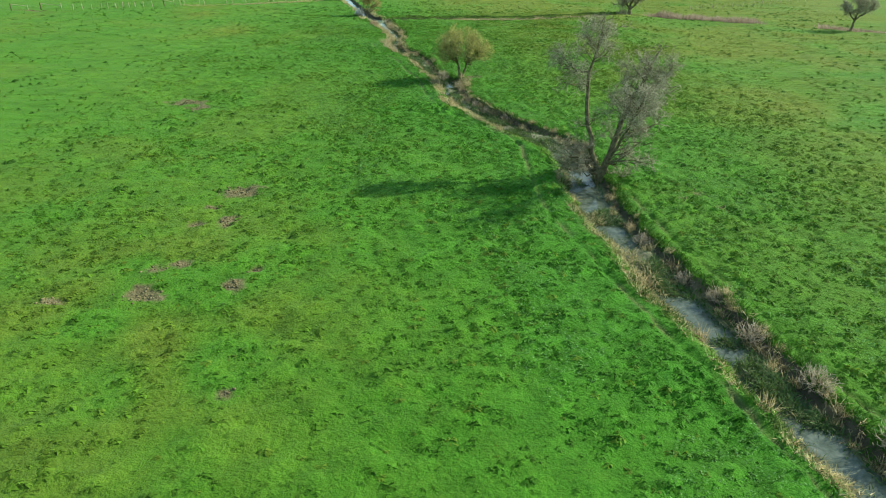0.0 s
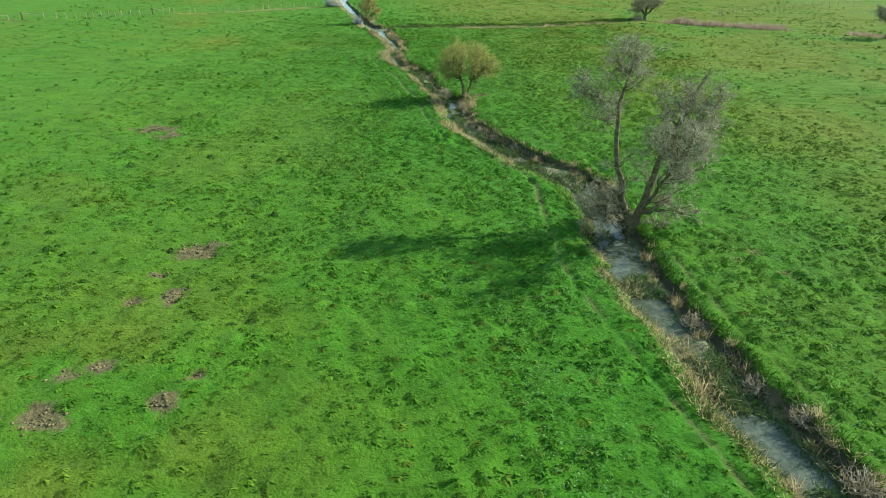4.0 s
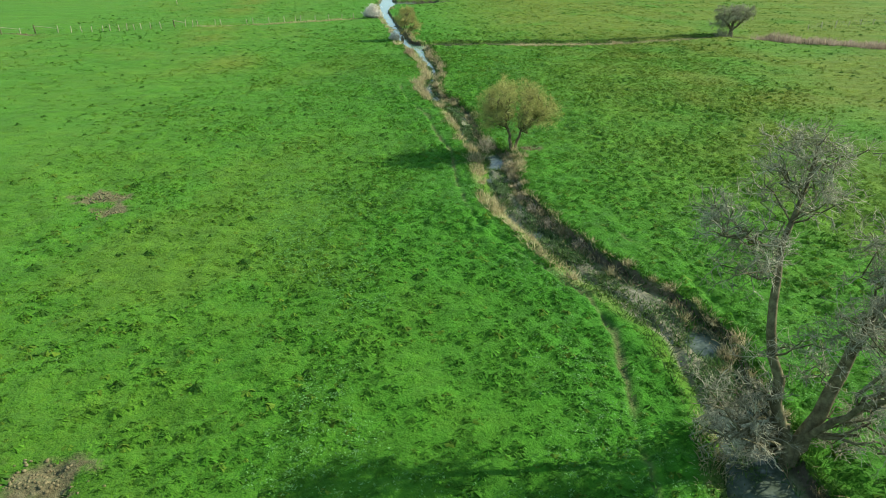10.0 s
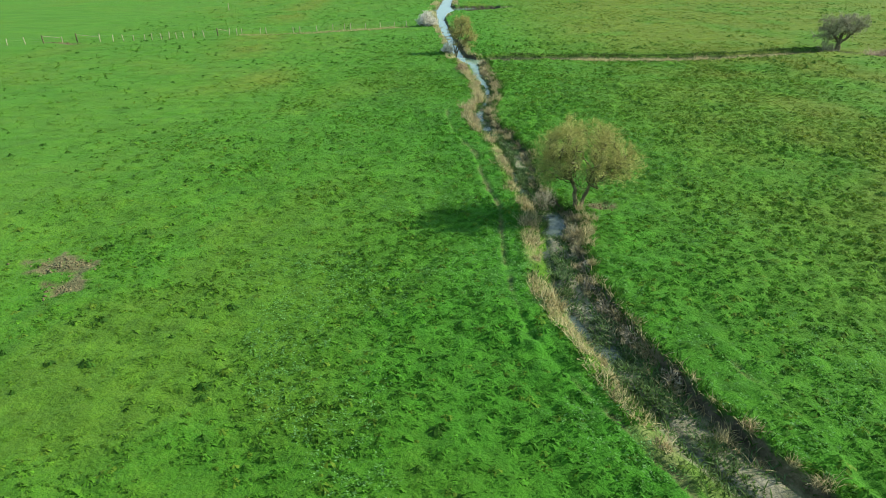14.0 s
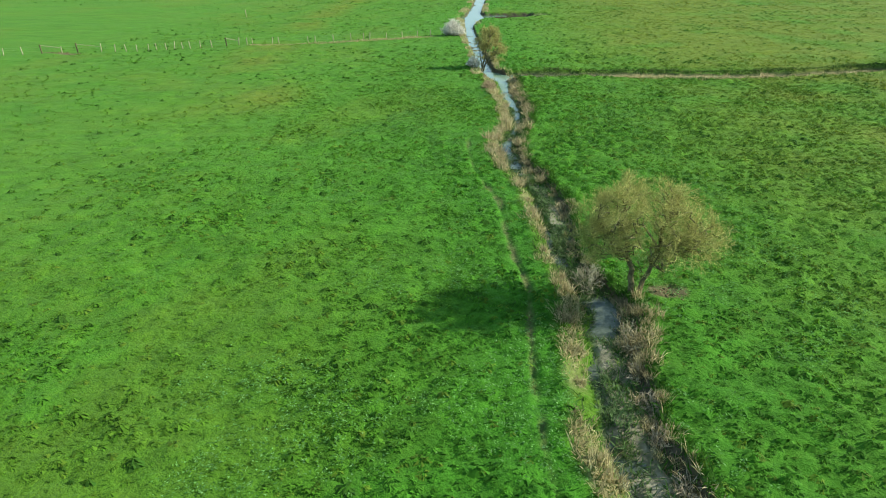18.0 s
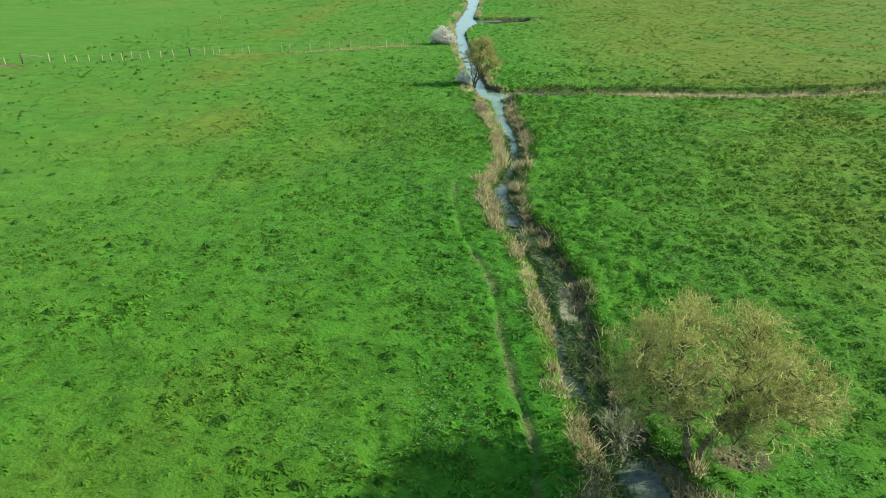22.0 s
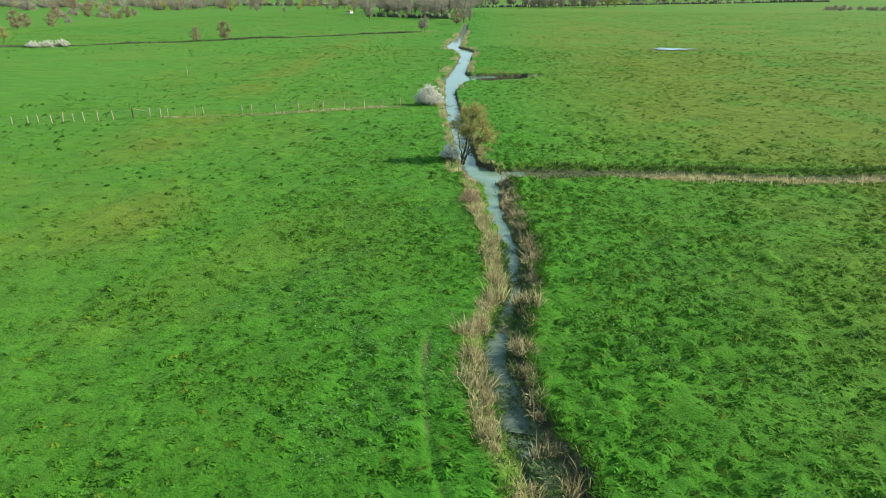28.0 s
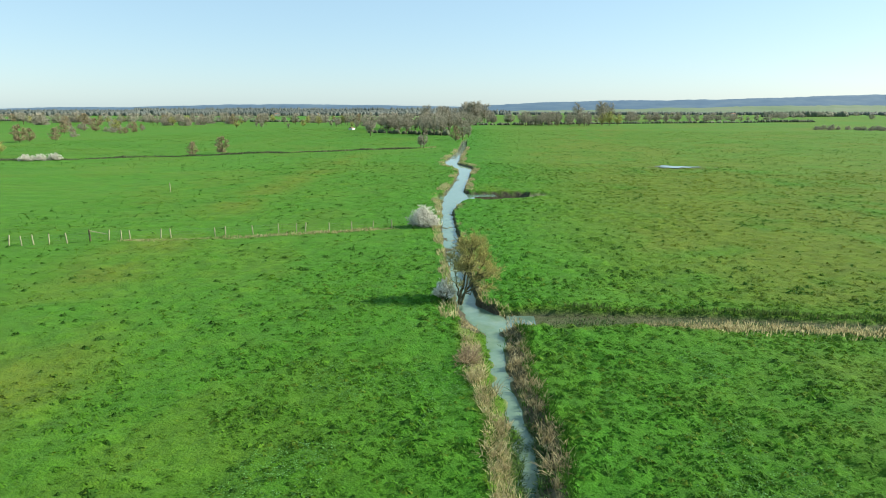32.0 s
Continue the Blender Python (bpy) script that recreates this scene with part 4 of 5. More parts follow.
strip("straw_bank", 5000, 8, 45, 0.0, 0.32, 0.24, 0.040, m_straw, 41, "bleached dry grass hanging down the sunny stream bank", 0.9, (2.0, 0.6, 2))
strip("straw_bank", 12000, 57, 129, 0.05, 0.34, 0.30, 0.040, m_straw, 48, "beige dry grass along the edge of the stream bed", 0.8, (2.6, 0.15, 13))
strip("bank_sedge", 6000, 8, 129, 0.02, 0.46, 0.36, 0.040, m_sedge, 42, "yellow-green sedge among the dry bank grass", 0.7, (3.0, -0.1, 9))
strip("shade_bank_grass", 11000, 8, 129, 0.74, 1.0, 0.34, 0.040, m_reed, 43, "brown dead grass on the shaded cut bank", 0.9, (2.2, 0.45, 16))
strip("shade_bank_sedge", 4500, 8, 129, 0.66, 0.98, 0.34, 0.045, m_rank, 49, "green tufts growing from the shaded cut bank", 0.8, (2.0, 0.3, 27))
strip("overhang_grass", 12000, 8, 129, 0.93, 1.08, 0.28, 0.045, m_rank, 44, "green grass overhanging the cut bank", 0.9)
strip("bed_cress", 46000, 8, 116, 0.34, 0.80, 0.16, 0.055, m_cress, 45, "low green water plants on the silted stream bed", 1.3, (2.0, 0.0, 21))
strip("slope_straw", 9000, 8, 46, 0.10, 0.52, 0.26, 0.036, m_straw, 50, "bleached grass stems lying on the stream slope", 1.1, (1.6, 0.1, 29))
strip("slope_sedge", 14000, 8, 60, 0.06, 0.60, 0.24, 0.045, m_sedge, 51, "olive sedge and weeds on the lower stream slope", 0.9, (1.8, 0.2, 30))
strip("bed_weed", 9000, 44, 80, 0.40, 0.92, 0.26, 0.05, m_cress, 52, "grey-green weeds standing in the stream bed", 0.9, (1.7, 0.35, 31))
strip("bed_weed", 10000, 8, 46, 0.46, 0.82, 0.24, 0.05, m_cress, 53, "green weeds and scum plants in the stream bed", 1.0, (1.9, 0.25, 34))
strip("far_bank_straw", 9000, 129, 330, -0.25, 0.12, 0.40, 0.06, m_straw, 46, "pale dry grass along the upper stream", 0.6, (6.0, 0.1, 3))
strip("far_bank_reed", 9000, 129, 330, 0.92, 1.3, 0.40, 0.06, m_reed, 47, "brown dead grass along the upper stream", 0.6, (6.0, 0.0, 11))


def reed_mesh(seed, n, radius, height, mat, lean, width=0.022):
    rng = np.random.default_rng(seed)
    a, r = rng.uniform(0, 6.283, n), radius * np.sqrt(rng.uniform(0, 1, n))
    base = np.stack([np.cos(a) * r, np.sin(a) * r, np.full(n, -0.08)], 1)
    h = height * rng.uniform(0.3, 1.15, n)
    v, f = blades(base, h, width * rng.uniform(0.7, 1.4, n), rng.uniform(0.05, 1, n) ** 0.8 * lean, rng, 0.16, False, 0.85)
    return mesh_from("reed_clump", v, f, mat)


REEDS = [reed_mesh(60 + n, 130, 0.5 + 0.12 * (n % 3), 0.85, (m_straw, m_reed, m_reed, m_straw)[n % 4], 1.05, 0.034) for n in range(8)]
HEADS = [reed_mesh(80 + n, 40, 0.45, 1.25, m_reed, 0.8, 0.024) for n in range(6)]


def reed_clump(x, y, size, n, label):
    thing = empty("reed_clump", Matrix.Translation((x, y, g_at(x, y))) @ pose(0, 0, 0, 0, 0, 47 * n) @ Matrix.Diagonal((size * (0.7 + 0.23 * (n % 4)), size * (0.75 + 0.2 * (n % 3)), size * (0.7 + 0.15 * (n % 5)), 1)), label, "reeds", "dead reed clumps along the stream")
    part("leaf_tuft", REEDS[n % 8], thing)
    part("stalk_tuft", HEADS[(n * 5 + 1) % 6], thing)


rng = np.random.default_rng(90)
n = 0
for y0, y1, count, side in ((8, 43, 62, 1), (46, 76, 62, 1), (79, 100, 32, 1), (100, 126, 34, 1), (8, 44, 8, 0), (56, 70, 9, 0), (72, 96, 24, 0), (96, 120, 30, 0)):
    for y in np.linspace(y0, y1, count) + rng.uniform(-0.6, 0.6, count):
        L, R = float(left_bank(y)), float(right_bank(y))
        s = (rng.uniform(0.80, 1.03) if n % 4 else rng.uniform(0.70, 0.84)) if side else rng.uniform(0.08, 0.30)
        reed_clump(L + s * (R - L), float(y), (0.26 + 0.45 * rng.uniform(0, 1) ** 1.6) * (1.05 if side else 1.35) * (1.3 if y > 92 else 1.0), n, "brown dead reed clump on the shaded cut bank" if side else "straw-coloured dead reed clump at the water's edge")
        n += 1
for y in np.linspace(71.5, 77.0, 12):
    L, R = float(left_bank(y)), float(right_bank(y))
    reed_clump(L + rng.uniform(0.78, 1.12) * (R - L), float(y), rng.uniform(0.45, 0.8), n * 2, "bleached straw heap on the bank below the willow")
    n += 1
for x, y in zip(np.linspace(-4, 34, 36), np.interp(np.linspace(-4, 34, 36), DITCH[:, 0], DITCH[:, 1])):
    reed_clump(float(x), float(y) - 0.6 + rng.uniform(-0.5, 0.5), rng.uniform(0.5, 0.9), n, "pale dead reed clump in the side ditch")
    n += 1


RUSH = [reed_mesh(70 + n, 120, 0.45, 0.62, m_sedge, 1.1) for n in range(3)]
for y, s in ((51.5, 0.5), (56.8, 0.62), (62.3, 0.5), (49.2, 0.66), (67.0, 0.55), (88.0, 0.5), (92.5, 0.6), (30.5, 0.6), (20.2, 0.55), (83.0, 0.62), (97.5, 0.64)):
    L, R = float(left_bank(y)), float(right_bank(y))
    x = L + s * (R - L)
    thing = empty("rush_clump", pose(x, y, g_at(x, y), 0, 0, 40 * n), "yellow-green rush clump growing in the stream bed", "rushes", "rush clumps in the stream")
    part("leaf_tuft", RUSH[n % 3], thing)
    n += 1


def reed_bed(name, line, n, half, height, mat, seed, label, width=0.06):
    rng = np.random.default_rng(seed)
    p = np.array(line, float)
    t = rng.uniform(0, len(p) - 1, n)
    i = np.minimum(t.astype(int), len(p) - 2)
    xy = p[i] + (p[i + 1] - p[i]) * (t - i)[:, None] + rng.normal(size=(n, 2)) * half
    z = ground_height(xy[:, 0], xy[:, 1])[0]
    h = height * rng.uniform(0.5, 1.1, n) * (0.75 + 0.3 * np.clip(rolling(xy[:, 0], xy[:, 1], 4.0, 3, 12), -1, 1))
    v, f = blades(np.stack([xy[:, 0], xy[:, 1], z - 0.05], 1), h, width * rng.uniform(0.6, 1.4, n), rng.uniform(0.05, 0.5, n), rng, 0.1)
    return tagged(new(name, mesh_from(name, v, f, mat)), label, "reeds", kind="stuff")


reed_bed("russet_reed_bed", [(43, 142.6), (50, 139.2), (57, 136.2), (62, 133.4)], 6000, 0.9, 1.6, m_pink_reed, 101, "russet reed bed standing in the field ditch", 0.05)
reed_bed("russet_reed_bed", [(72, 127.3), (80, 121.5), (92, 114)], 4000, 0.9, 1.1, m_pink_reed, 102, "russet reeds along the narrow ditch", 0.05)
reed_bed("ditch_grass", [(-9, 134.0), (3, 136.2), (13, 137.3), (21, 138.9), (30, 142.8), (37, 146.2)], 5000, 0.35, 0.45, m_sedge, 103, "tussocks of rough grass along the ditch edge", 0.06)
reed_bed("ditch_straw", [(0, 132.6), (5, 133.6), (13, 134.3), (21, 135.9), (30, 139.8), (37, 143.6)], 5000, 0.7, 0.4, m_straw, 104, "bleached dry grass on the ditch floor", 0.05)
reed_bed("ditch_floor_grass", [(-9, 131.4), (3, 133.6), (13, 134.6), (21, 136.2), (30, 140.1), (37, 143.8)], 7000, 0.75, 0.28, m_cress, 108, "low green and brown plants on the ditch floor", 0.06)
reed_bed("field_drain_sedge", [(-190, 232), (-164, 243), (-128, 273), (-100, 298), (-76, 322)], 6000, 0.8, 0.7, m_evergreen, 105, "dark sedge along a far field drain", 0.2)
reed_bed("field_drain_straw", [(-112, 290), (-95, 303), (-70, 330)], 1200, 0.7, 0.6, m_straw, 106, "pale dead grass along a far field drain", 0.2)
reed_bed("fence_line_grass", [(-60, 146.4), (-50, 152), (-40, 157.8), (-32, 162.2)], 2500, 0.4, 0.35, m_straw, 107, "dry uncut grass under the fence", 0.05)


# ---- shrubs ----
def shrub(name, x, y, radii, n, mat, m_top, label, seed, thick=0.014, top=0):
    """A dense bush of fanned stems and twigs, with blossom or buds on the outside."""
    rng = np.random.default_rng(seed)
    thing = empty(name, pose(x, y, g_at(x, y)), label, "shrub")
    d = rng.normal(size=(n, 3))
    d[:, 2] = np.abs(d[:, 2]) + 0.15
    d /= np.linalg.norm(d, axis=1, keepdims=True)
    ends = d * np.array(radii) * rng.uniform(0.75, 1.05, n)[:, None]
    t = np.linspace(0, 1, 5)[None, :, None]
    base = ends * np.array([0.45, 0.45, 0.0]) * rng.uniform(0, 1, (n, 1)) - np.array([0, 0, 0.1])
    c = base[:, None] + (ends - base)[:, None] * t
    c[:, 1:] += rng.normal(size=c[:, 1:].shape) * 0.06
    tw = spawn(c, 7, 0.38 * radii[2] / 1.4, rng, 0.8, 0.15, 0.4, 1, 3)
    part("stem_fan", mesh_from("stem_fan", *tubes(c, thick * 1.4, thick * 0.7, 4), mat), thing)
    tagged(part("twig_mass", mesh_from("twig_mass", *tubes(tw, thick * 0.7, thick * 0.35, 3), mat), thing), kind="stuff")
    if top:
        k = rng.integers(0, len(tw), top)
        p = tw[k, 1 + rng.integers(0, 2, top)] + rng.normal(size=(top, 3)) * 0.05
        v, f = blades(p, rng.uniform(0.06, 0.14, top), rng.uniform(0.06, 0.13, top), rng.uniform(0, 2, top), rng)
        tagged(part("blossom", mesh_from("blossom", v, f, m_top), thing, "white blossom"), kind="stuff")
    return thing


shrub("blackthorn_bush", -29.0, 164.4, (2.2, 1.9, 2.5), 160, m_twig, m_blossom, "round blackthorn bush in white blossom at the fence end", 121, 0.02, 9000)
shrub("blackthorn_bush", -18.9, 134.0, (1.0, 0.9, 1.5), 70, m_twig, m_blossom, "small pale blossoming bush under the willow", 122, 0.012, 1800)
for n, (x, y, r) in enumerate(((-171.5, 237.2, 2.6), (-168.6, 239.4, 3.0), (-165.6, 241.6, 2.3))):
    shrub("blackthorn_bush", x, y, (r, 2.2, 1.9), 90, m_twig, m_blossom, "low white-flowering bush along the far drain", 125 + n, 0.03, 3500)
shrub("bramble_bush", -14.5, 121.8, (1.0, 2.4, 0.9), 120, m_rust, m_rust, "low purple-brown bramble thicket on the stream bank", 131, 0.012)
shrub("bramble_bush", 13.2, 44.6, (1.3, 1.2, 0.8), 60, m_twig, m_twig, "fallen twigs and brush beside the willow", 132, 0.010)
shrub("bramble_bush", 37.6, 145.2, (1.8, 1.5, 1.6), 120, m_twig, m_twig, "grey bramble bush at the foot of the pollard", 133, 0.015)
shrub("bramble_bush", -1.0, 78.6, (1.0, 1.4, 1.1), 80, m_twig, m_twig, "brown bramble thicket on the bank by the willow", 134, 0.011)
shrub("bramble_bush", 1.2, 73.5, (0.8, 1.6, 0.8), 80, m_twig, m_twig, "heap of grey dead brush on the bank", 135, 0.011)

for n, (x, y, rx, rz) in enumerate(((14.3, 24.0, 0.8, 0.8), (15.4, 20.4, 0.9, 0.9), (11.9, 33.9, 0.6, 0.6), (13.0, 29.2, 0.6, 0.6), (13.9, 27.2, 0.7, 0.6), (16.4, 16.8, 0.8, 0.8))):
    shrub("dead_brush", x, y, (rx, rx * 1.2, rz), 60, m_dead, m_dead, "pale tangle of dead brush on the cut bank", 141 + n, 0.013)
for n, y in enumerate((60.5, 63.2, 65.4, 67.6, 69.6, 71.4)):
    shrub("dead_brush", float(right_bank(y)) - 0.45, y, (0.55 + 0.12 * (n % 3), 0.8, 0.55), 46, m_dead, m_dead, "grey-white tangle of dead stems on the stream bank", 151 + n, 0.012)


# ---- fences ----
def box_mesh(name, sx, sy, h, mat, top=0.0, taper=0.9):
    bm = bmesh.new()
    bmesh.ops.create_cone(bm, cap_ends=True, segments=8, radius1=sx, radius2=sx * taper, depth=h)
    for v in bm.verts:
        v.co.y *= sy / sx
        v.co.z += h / 2
    if top:
        bmesh.ops.create_cone(bm, cap_ends=True, segments=8, radius1=sx * taper, radius2=sx * 0.3, depth=top, matrix=Matrix.Translation((0, 0, h + top / 2)))
    return bm_mesh(name, bm, mat)


POST = box_mesh("post", 0.07, 0.07, 1.5, m_post, 0.03)
THICK = box_mesh("straining_post", 0.11, 0.11, 1.75, m_bark, 0.04)
RAIL = box_mesh("rail", 0.05, 0.04, 1.0, m_post)


def fence(name, posts, label, heavy=()):
    x0, y0 = posts[0]
    thing = empty(name, pose(x0, y0, 0), label, "fence")
    rng = np.random.default_rng(len(posts))
    tops = []
    for n, (x, y) in enumerate(posts):
        z = g_at(x, y)
        ob = part("straining_post" if n in heavy else "post", THICK if n in heavy else POST, thing)
        ob.matrix_basis = pose(x - x0, y - y0, z - 0.35, rng.uniform(-6, 6), rng.uniform(-6, 6), rng.uniform(0, 360)) @ Matrix.Scale(rng.uniform(0.92, 1.08), 4)
        tops.append((x - x0, y - y0, z))
        if n in heavy and n + 1 < len(posts):
            a, b = Vector((x - x0, y - y0, z + 1.25)), Vector((posts[n + 1][0] - x0, posts[n + 1][1] - y0, z + 0.75))
            ob = part("brace_rail", RAIL, thing, "slanting brace rail")
            ob.matrix_basis = Matrix.Translation(a) @ (b - a).to_track_quat("Z", "Y").to_matrix().to_4x4() @ Matrix.Diagonal((1, 1, (b - a).length, 1))
    for h in (0.4, 0.7, 1.0):
        c = np.array([(x, y, z + h) for x, y, z in tops])[None]
        part("wire", mesh_from("wire", *tubes(c, 0.004, 0.004, 3), m_wire), thing)
    return thing


LINE = np.array([(-110, 124), (-96, 131.0), (-90, 134.2), (-86, 136.6), (-76, 139.6), (-72.3, 141.0), (-65.8, 144.2), (-60.2, 147.2), (-57.5, 149.2), (-51.4, 153.0), (-45.9, 156.4), (-39.9, 158.9), (-32.4, 162.3)], float)
xs = [-104, -101, -98, -95.5, -93, -90.5, -88, -86, -82.3, -80.2, -78.4, -76.8, -75, -73.8, -72.3, -71.2, -70.0, -68.9, -67.5, -65.8, -63.7, -62.0, -60.8, -60.0, -57.4, -56.4, -52.2, -51.2, -48.4, -45.8, -43.8, -42.8, -40.0, -37.4, -35, -32.7]
fence("wire_fence", [(x, float(np.interp(x, LINE[:, 0], LINE[:, 1]))) for x in xs], "old wire fence with leaning pale wooden posts", (5, 7, 20))
fence("wire_fence", [(55 + 3.3 * n, 152.6 + 2.15 * n) for n in range(18)], "wire fence with dark posts across the far pasture")
# post meshes; the taller one stands in for a thin sapling
for n, (x, y, h) in enumerate(((-84.5, 187, 1.7), (-21.3, 146.6, 0.8))):
    ob = tagged(new("pale_upright", POST), "single thin pale upright in the meadow", "stake")
    ob.matrix_world = pose(x, y, g_at(x, y) - 0.1, 3, 2, 0) @ Matrix.Scale(h / 1.45, 4)

# clods of earth in the bare patches
rng = np.random.default_rng(140)
bm = bmesh.new()
bmesh.ops.create_icosphere(bm, subdivisions=1, radius=1.0)
for v in bm.verts:
    v.co *= rng.uniform(0.7, 1.2)
ico_v = np.array([v.co for v in bm.verts])
ico_f = np.array([[v.index for v in f.verts] for f in bm.faces])
bm.free()


def lumps(name, centres, radii, mat, label, category, seed, smooth=False):
    rng = np.random.default_rng(seed)
    n = len(centres)
    sc = radii[:, None, :] if radii.ndim == 2 else radii[:, None, None]
    a = rng.uniform(0, 6.283, n)
    c, s = np.cos(a)[:, None], np.sin(a)[:, None]
    v = np.stack([ico_v[None, :, 0] * c - ico_v[None, :, 1] * s, ico_v[None, :, 0] * s + ico_v[None, :, 1] * c, np.repeat(ico_v[None, :, 2], n, 0)], -1)
    v = v * sc * rng.uniform(0.8, 1.2, (n, len(ico_v), 1)) + centres[:, None]
    f = (ico_f[None] + (np.arange(n) * len(ico_v))[:, None, None]).reshape(-1, 3)
    return tagged(new(name, mesh_from(name, v.reshape(-1, 3), f, mat, smooth)), label, category, kind="stuff")


pts = []
for px, py, rx, ry in PATCHES:
    m = int(70 * rx * ry) + 6
    q = rng.normal(size=(m, 2)) * 0.5
    pts.append(np.stack([px + q[:, 0] * rx, py + q[:, 1] * ry], 1))
pts = np.concatenate(pts)
z = ground_height(pts[:, 0], pts[:, 1])[0]
r = rng.uniform(0.03, 0.10, len(pts))
lumps("earth_clods", np.stack([pts[:, 0], pts[:, 1], z], 1), np.stack([r, r, r * 0.6], 1), m_stone, "clods of trampled brown earth in the bare patches", "clods", 141)

# puddle far out in the right-hand pasture
a = np.linspace(0, 2 * math.pi, 40, endpoint=False)
r = 1 + 0.25 * np.sin(3 * a + 1) + 0.22 * np.sin(7 * a)
ring = np.stack([13.2 + 4.6 * r * np.cos(a), 261.0 + 3.0 * r * np.sin(a), np.full(40, 0.10)], 1)
v = np.concatenate([ring, [[13.2, 261.0, 0.10]]])
f = np.array([(n, (n + 1) % 40, 40) for n in range(40)])
tagged(new("puddle", mesh_from("puddle", v, f, m_pool)), "shallow puddle reflecting the sky in the pasture", "water", kind="structure")


# ---- distance ----
END = np.array([-7.6, 87.2])
AHEAD, SIDE = np.array([-0.2368, 0.9715]), np.array([0.9715, 0.2368])


def out(tan, far):
    """A place by its bearing (tangent, to the right) and its distance ahead of the path's end."""
    p = END + AHEAD * far + SIDE * (tan * far)
    return float(p[0]), float(p[1])


def far_tree(seed, mat, tall, wide, label, low=0.2, fine=0.045):
    """A bare tree seen from far away, about 10 m high at size 1."""
    rng = np.random.default_rng(seed)
    thing = empty("bare_tree", pose(0, 0, 0), label, "tree", "bare trees in the distance")
    stem = curve([(0, 0, -0.4), (rng.uniform(-0.3, 0.3), 0, tall * 0.35), (rng.uniform(-0.5, 0.5), 0, tall * 0.9)], 8)
    part("trunk", mesh_from("trunk", *tubes(stem, 0.28, 0.06, 6), m_bark), thing)
    lim = reach([stem], [((0, 0, tall * (0.98 + low) / 2), (wide, wide, tall * (0.98 - low) / 2), 44, tall * max(0.06, min(0.12, low)))], rng, 4)
    tw = spawn(lim, 22, wide * 0.36, rng, 1.0, 0.1, 0.3, 1, 2)
    tagged(part("limb_mass", mesh_from("limb_mass", *tubes(lim, 0.06, 0.03, 3), m_bark), thing), kind="stuff")
    v, f = tubes(tw, fine, fine * 0.5, 3)
    FAR_CROWNS.append(joined(tubes(tw[::4], fine * 2.0, fine * 1.2, 3), tubes(lim, 0.06, 0.03, 3)))
    tagged(part("crown", mesh_from("crown", v, f, mat), thing), kind="stuff")
    return thing


FAR_CROWNS = []
KINDS = [far_tree(150, m_far_twig, 10, 3.8, "grey-brown leafless tree in the far hedgerow"), far_tree(151, m_far_twig, 10, 4.6, "broad leafless tree in the far wood"),
         far_tree(152, m_rust, 9, 4.4, "russet leafless willow in the far meadow", 0.02, 0.07), far_tree(153, m_bud, 9, 4.2, "olive budding willow in the far hedgerow"),
         far_tree(154, m_far_twig, 14, 4.6, "tall slender poplar above the far wood", 0.2, 0.07), far_tree(155, m_far_twig, 5, 4.6, "low grey-brown leafless scrub bush", -0.35)]
used = {}


def stand(kind, tan, far, height, turn=0.0):
    x, y = out(tan, far)
    s = height / (10.0, 10.0, 10.0, 10.0, 14.0, 5.0)[kind]
    m = pose(x, y, 0, 0, 0, turn) @ Matrix.Scale(s, 4)
    if kind in used:
        copy_thing(KINDS[kind], m @ Matrix.Scale(1 / used[kind], 4))
    else:
        used[kind] = s
        KINDS[kind].matrix_world = m


F = 1092.7
rng = np.random.default_rng(170)
for px, far, kind, h in ((345, 205, 2, 5.0), (398, 212, 2, 6.6), (750, 245, 0, 6.5), (745, 247, 0, 5.5), (806, 300, 2, 8.0), (818, 312, 0, 9.5), (828, 330, 0, 8), (45, 285, 2, 9.0), (62, 292, 2, 7.0), (5, 205, 3, 6.0),
                         (108, 300, 2, 7), (125, 385, 2, 9), (180, 420, 2, 10), (215, 440, 3, 9), (245, 400, 2, 8), (1072, 560, 3, 15), (1060, 565, 3, 13), (1087, 575, 3, 12), (650, 470, 0, 11), (1460, 470, 5, 3.5), (1445, 478, 5, 3)):
    stand(kind, (px - 784) / F, far, h, float(rng.uniform(0, 360)))
for px0, px1, f0, f1, h0, h1, count, kinds in ((640, 810, 350, 520, 10, 14, 44, (0, 1, 1, 0)), (790, 840, 400, 520, 11, 14, 9, (0, 1)), (840, 1060, 545, 620, 9, 14, 46, (0, 1, 0, 0)), (1010, 1075, 650, 720, 19, 25, 5, (4,)),
                                              (818, 856, 620, 680, 20, 24, 9, (4, 1)), (755, 810, 620, 700, 16, 20, 9, (4, 0, 1)), (1090, 1330, 640, 760, 7, 13, 40, (0, 1, 1)), (-20, 660, 560, 760, 7, 12, 90, (0, 1, 3, 5, 2)),
                                              (380, 660, 480, 560, 5, 9, 10, (3, 0)), (110, 270, 340, 560, 2.5, 5, 22, (2, 5, 5)), (1425, 1490, 445, 470, 1.6, 3, 14, (5,)), (1500, 1650, 435, 470, 1.6, 3.2, 26, (5,))):
    for _ in range(count):
        stand(kinds[int(rng.integers(0, len(kinds)))], (float(rng.uniform(px0, px1)) - 784) / F, float(rng.uniform(f0, f1)), float(rng.uniform(h0, h1)), float(rng.uniform(0, 360)))


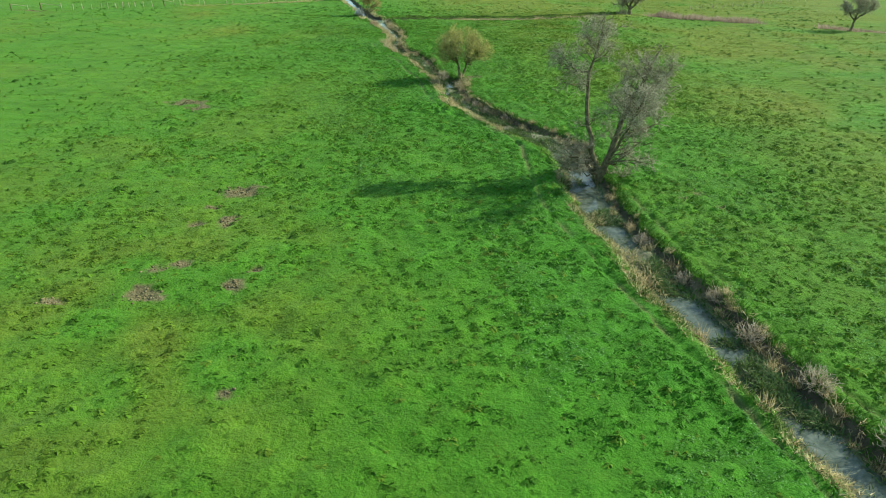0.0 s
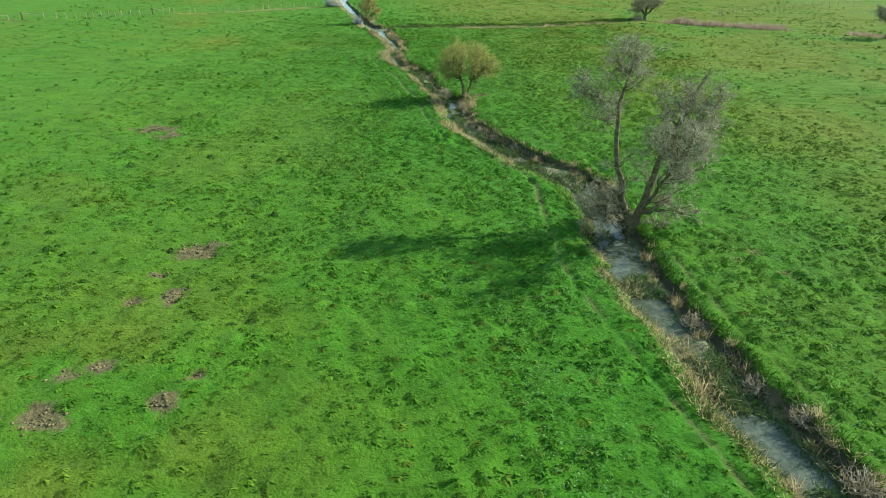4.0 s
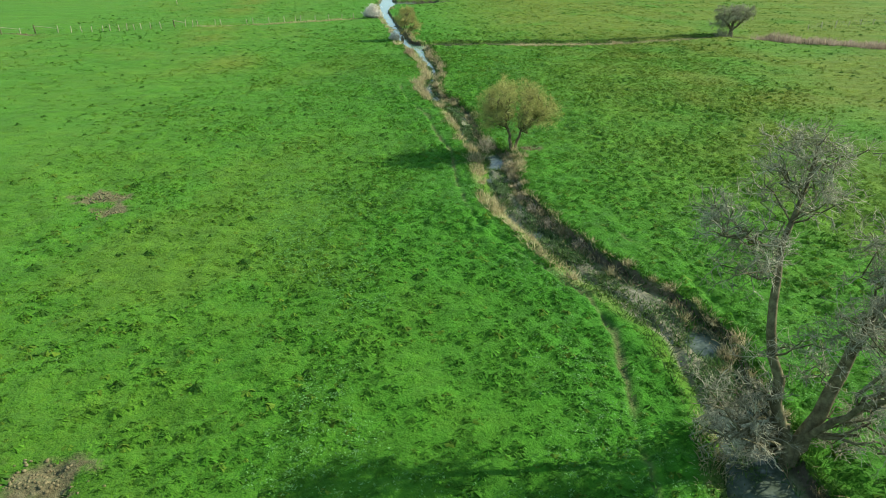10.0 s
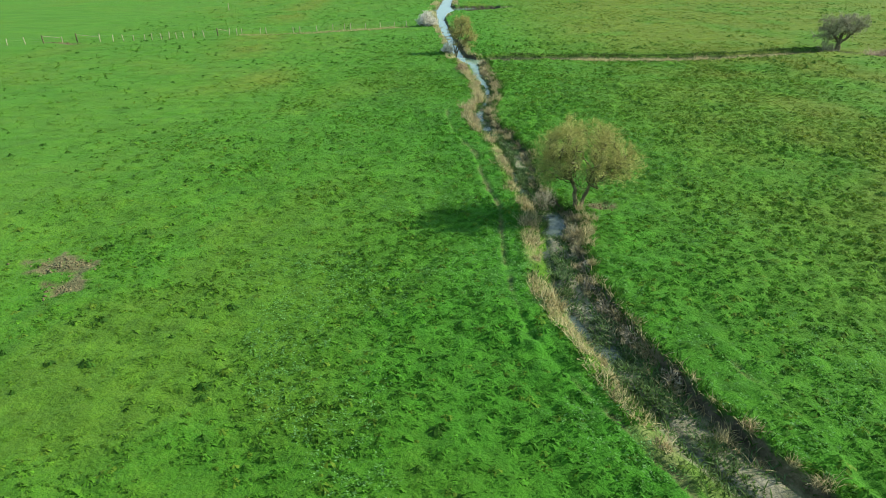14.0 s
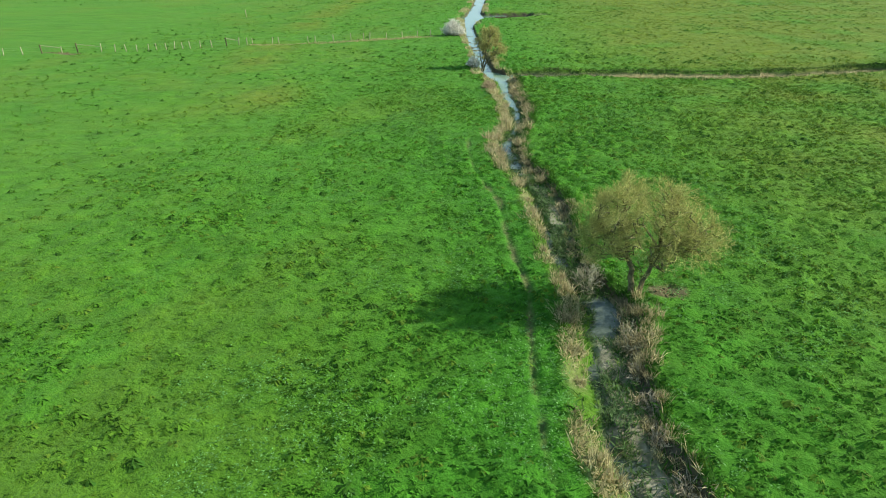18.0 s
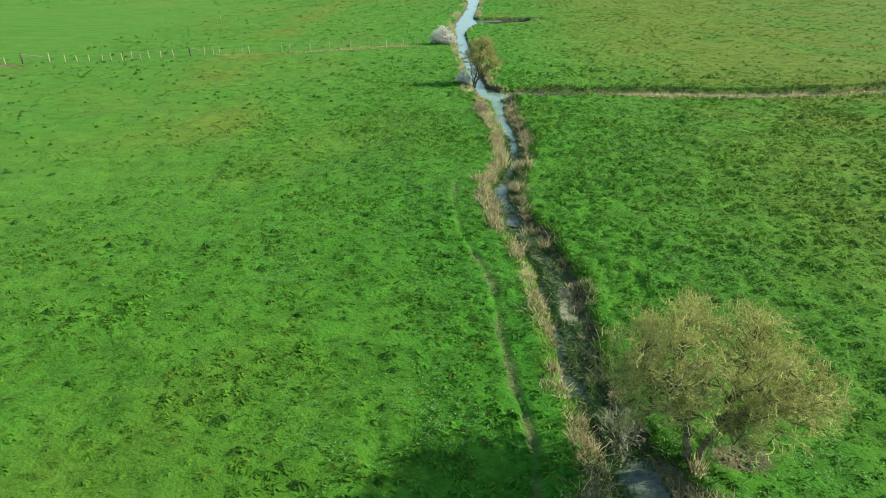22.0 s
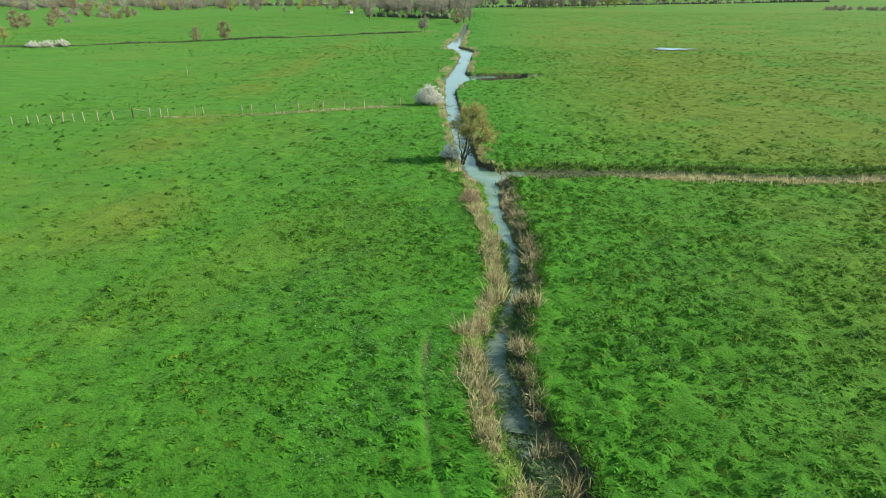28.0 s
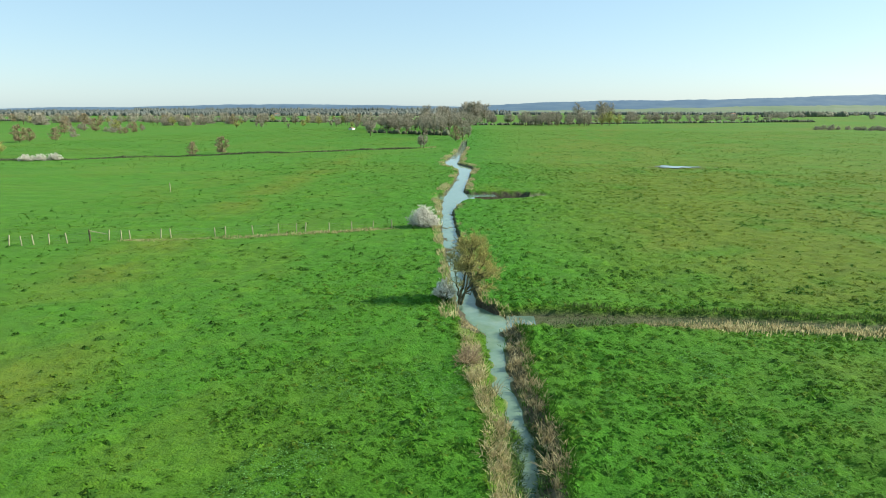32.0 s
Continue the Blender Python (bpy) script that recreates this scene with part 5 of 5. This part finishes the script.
def treeline(name, rows, label, seed):
    """Trees too far to tell apart, joined."""
    rng = np.random.default_rng(seed)
    pieces = []
    for px0, px1, f0, f1, h0, h1, count in rows:
        for _ in range(count):
            x, y = out((float(rng.uniform(px0, px1)) - 784) / F, float(rng.uniform(f0, f1)))
            v, f = FAR_CROWNS[int(rng.integers(0, 4))]
            a, s = float(rng.uniform(0, 6.283)), float(rng.uniform(h0, h1)) / 10
            turn = np.array([[math.cos(a), -math.sin(a), 0], [math.sin(a), math.cos(a), 0], [0, 0, 0.7]]) * s * 1.4
            pieces.append((v @ turn.T + np.array([x, y, 0]), f))
    return tagged(new(name, mesh_from(name, *joined(*pieces), m_far_twig)), label, "woodland", kind="stuff")


treeline("far_treeline", [(-150, 660, 660, 1150, 6, 11, 110), (1330, 1750, 850, 1100, 8, 12, 22), (830, 1420, 760, 950, 9, 13, 26)], "soft grey-brown line of leafless trees behind the pastures", 177)


def hedge(name, tans, fars, n, size, mat, label, seed):
    rng = np.random.default_rng(seed)
    t = rng.uniform(0, 1, n)
    xy = np.array([out(tans[0] + (tans[1] - tans[0]) * u, fars[0] + (fars[1] - fars[0]) * u) for u in t]) + rng.normal(size=(n, 2)) * size * 0.5
    r = size * rng.uniform(0.5, 1.2, n)
    c = np.stack([xy[:, 0], xy[:, 1], r * 0.5], 1)
    return lumps(name, c, np.stack([r, r, r], 1), mat, label, "hedge", seed, True)


def tan_of(px):
    return (px - 784) / F


for n, (p0, p1, f0, f1, count, size, mat, label) in enumerate((
        (-150, 650, 790, 700, 420, 2.0, m_hazed_hedge, "dark hedge along the far left pastures"), (800, 1330, 570, 690, 330, 1.5, m_hazed_hedge, "dark hedge at the edge of the far pasture"),
        (1330, 1425, 700, 715, 130, 1.9, m_evergreen, "clipped dark hedge beyond the pasture"), (650, 800, 400, 360, 60, 1.7, m_evergreen, "dark undergrowth below the far wood"),
        (1340, 1480, 1150, 1200, 160, 6.0, m_hazed_hedge, "wooded rise far beyond the fields"))):
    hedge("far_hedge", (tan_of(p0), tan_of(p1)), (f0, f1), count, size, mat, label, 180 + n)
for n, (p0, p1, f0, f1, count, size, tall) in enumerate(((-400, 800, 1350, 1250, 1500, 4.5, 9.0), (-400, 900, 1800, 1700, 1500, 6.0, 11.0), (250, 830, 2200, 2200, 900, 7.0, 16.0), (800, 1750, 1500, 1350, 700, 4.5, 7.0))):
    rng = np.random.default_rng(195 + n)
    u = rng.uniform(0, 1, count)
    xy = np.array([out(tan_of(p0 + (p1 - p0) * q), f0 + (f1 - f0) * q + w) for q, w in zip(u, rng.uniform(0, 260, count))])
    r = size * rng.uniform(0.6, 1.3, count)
    lumps("hazed_wood", np.stack([xy[:, 0], xy[:, 1], np.full(count, tall * 0.3)], 1), np.stack([r, r, tall * 0.7 * rng.uniform(0.7, 1.2, count)], 1), m_hazed_wood, "grey-brown belt of distant woodland, haze painted into its colour", "woodland", 195 + n, True)


def hill(name, tans, far, heights, label, seed, mat=m_hazed_hill):
    """A long ridge on the skyline: its height at even steps of bearing."""
    n = 160
    t = np.linspace(tans[0], tans[1], n)
    h = np.interp(np.linspace(0, len(heights) - 1, n), np.arange(len(heights)), heights)
    rng = np.random.default_rng(seed)
    h = h + np.convolve(rng.normal(size=n + 8) * 4.0, np.ones(9) / 9, "valid") + rng.normal(size=n) * 0.4
    rows = []
    for depth, share in ((0, 0.0), (160, 0.45), (330, 0.85), (450, 1.0), (900, 0.0)):
        rows.append([(*out(u, far + depth), -3 + k * share) for u, k in zip(t, h)])
    v = np.array(rows).reshape(-1, 3)
    i = np.arange(5 * n).reshape(5, n)
    f = np.stack([i[:-1, :-1], i[:-1, 1:], i[1:, 1:], i[1:, :-1]], -1).reshape(-1, 4)
    return tagged(new(name, mesh_from(name, v, f, mat, True)), label, "hills", kind="structure")


hill("backdrop_hills", (0.0, 0.95), 3000, [20, 46, 58, 62, 70, 84, 96, 106, 112], "wooded ridge on the horizon, haze blue painted into its colour", 210)
hill("backdrop_fields", (0.06, 0.95), 1900, [6, 14, 22, 29, 33, 34], "green fields on a far slope, paled by haze put into the colour", 212, m_hazed_field)
hill("backdrop_hills", (-0.9, 0.1), 3300, [10, 14, 26, 30, 40, 42, 34, 20], "low wooded rise on the horizon, haze blue painted into its colour", 211)


# ---- far houses ----
def house(tan, far, w, d, h, turn):
    x, y = out(tan, far)
    thing = empty("house", pose(x, y, 0, 0, 0, turn), "small white farmhouse far across the fields", "house", "far farmhouses")
    bm = bmesh.new()
    bmesh.ops.create_cube(bm, size=1, matrix=Matrix.Translation((0, 0, h / 2)) @ Matrix.Diagonal((w, d, h, 1)))
    part("wall", bm_mesh("wall", bm, m_wall), thing)
    r = h * 0.55
    v = [(-w * 0.53, -d * 0.55, h), (w * 0.53, -d * 0.55, h), (w * 0.53, d * 0.55, h), (-w * 0.53, d * 0.55, h), (-w * 0.53, 0, h + r), (w * 0.53, 0, h + r)]
    me = bpy.data.meshes.new("roof")
    me.from_pydata(v, [], [(0, 1, 5, 4), (2, 3, 4, 5), (0, 4, 3), (1, 2, 5), (3, 2, 1, 0)])
    me.materials.append(m_roof)
    part("roof", me, thing)


for px, far in ((625, 455), (497, 1300), (565, 1300), (700, 1250), (1285, 1350), (1480, 1700), (1530, 1720), (1545, 1740)):
    house(tan_of(px), far, 4 if far < 600 else 9, 3 if far < 600 else 7, 1.3 if far < 600 else 3.5, (px * 37) % 180)
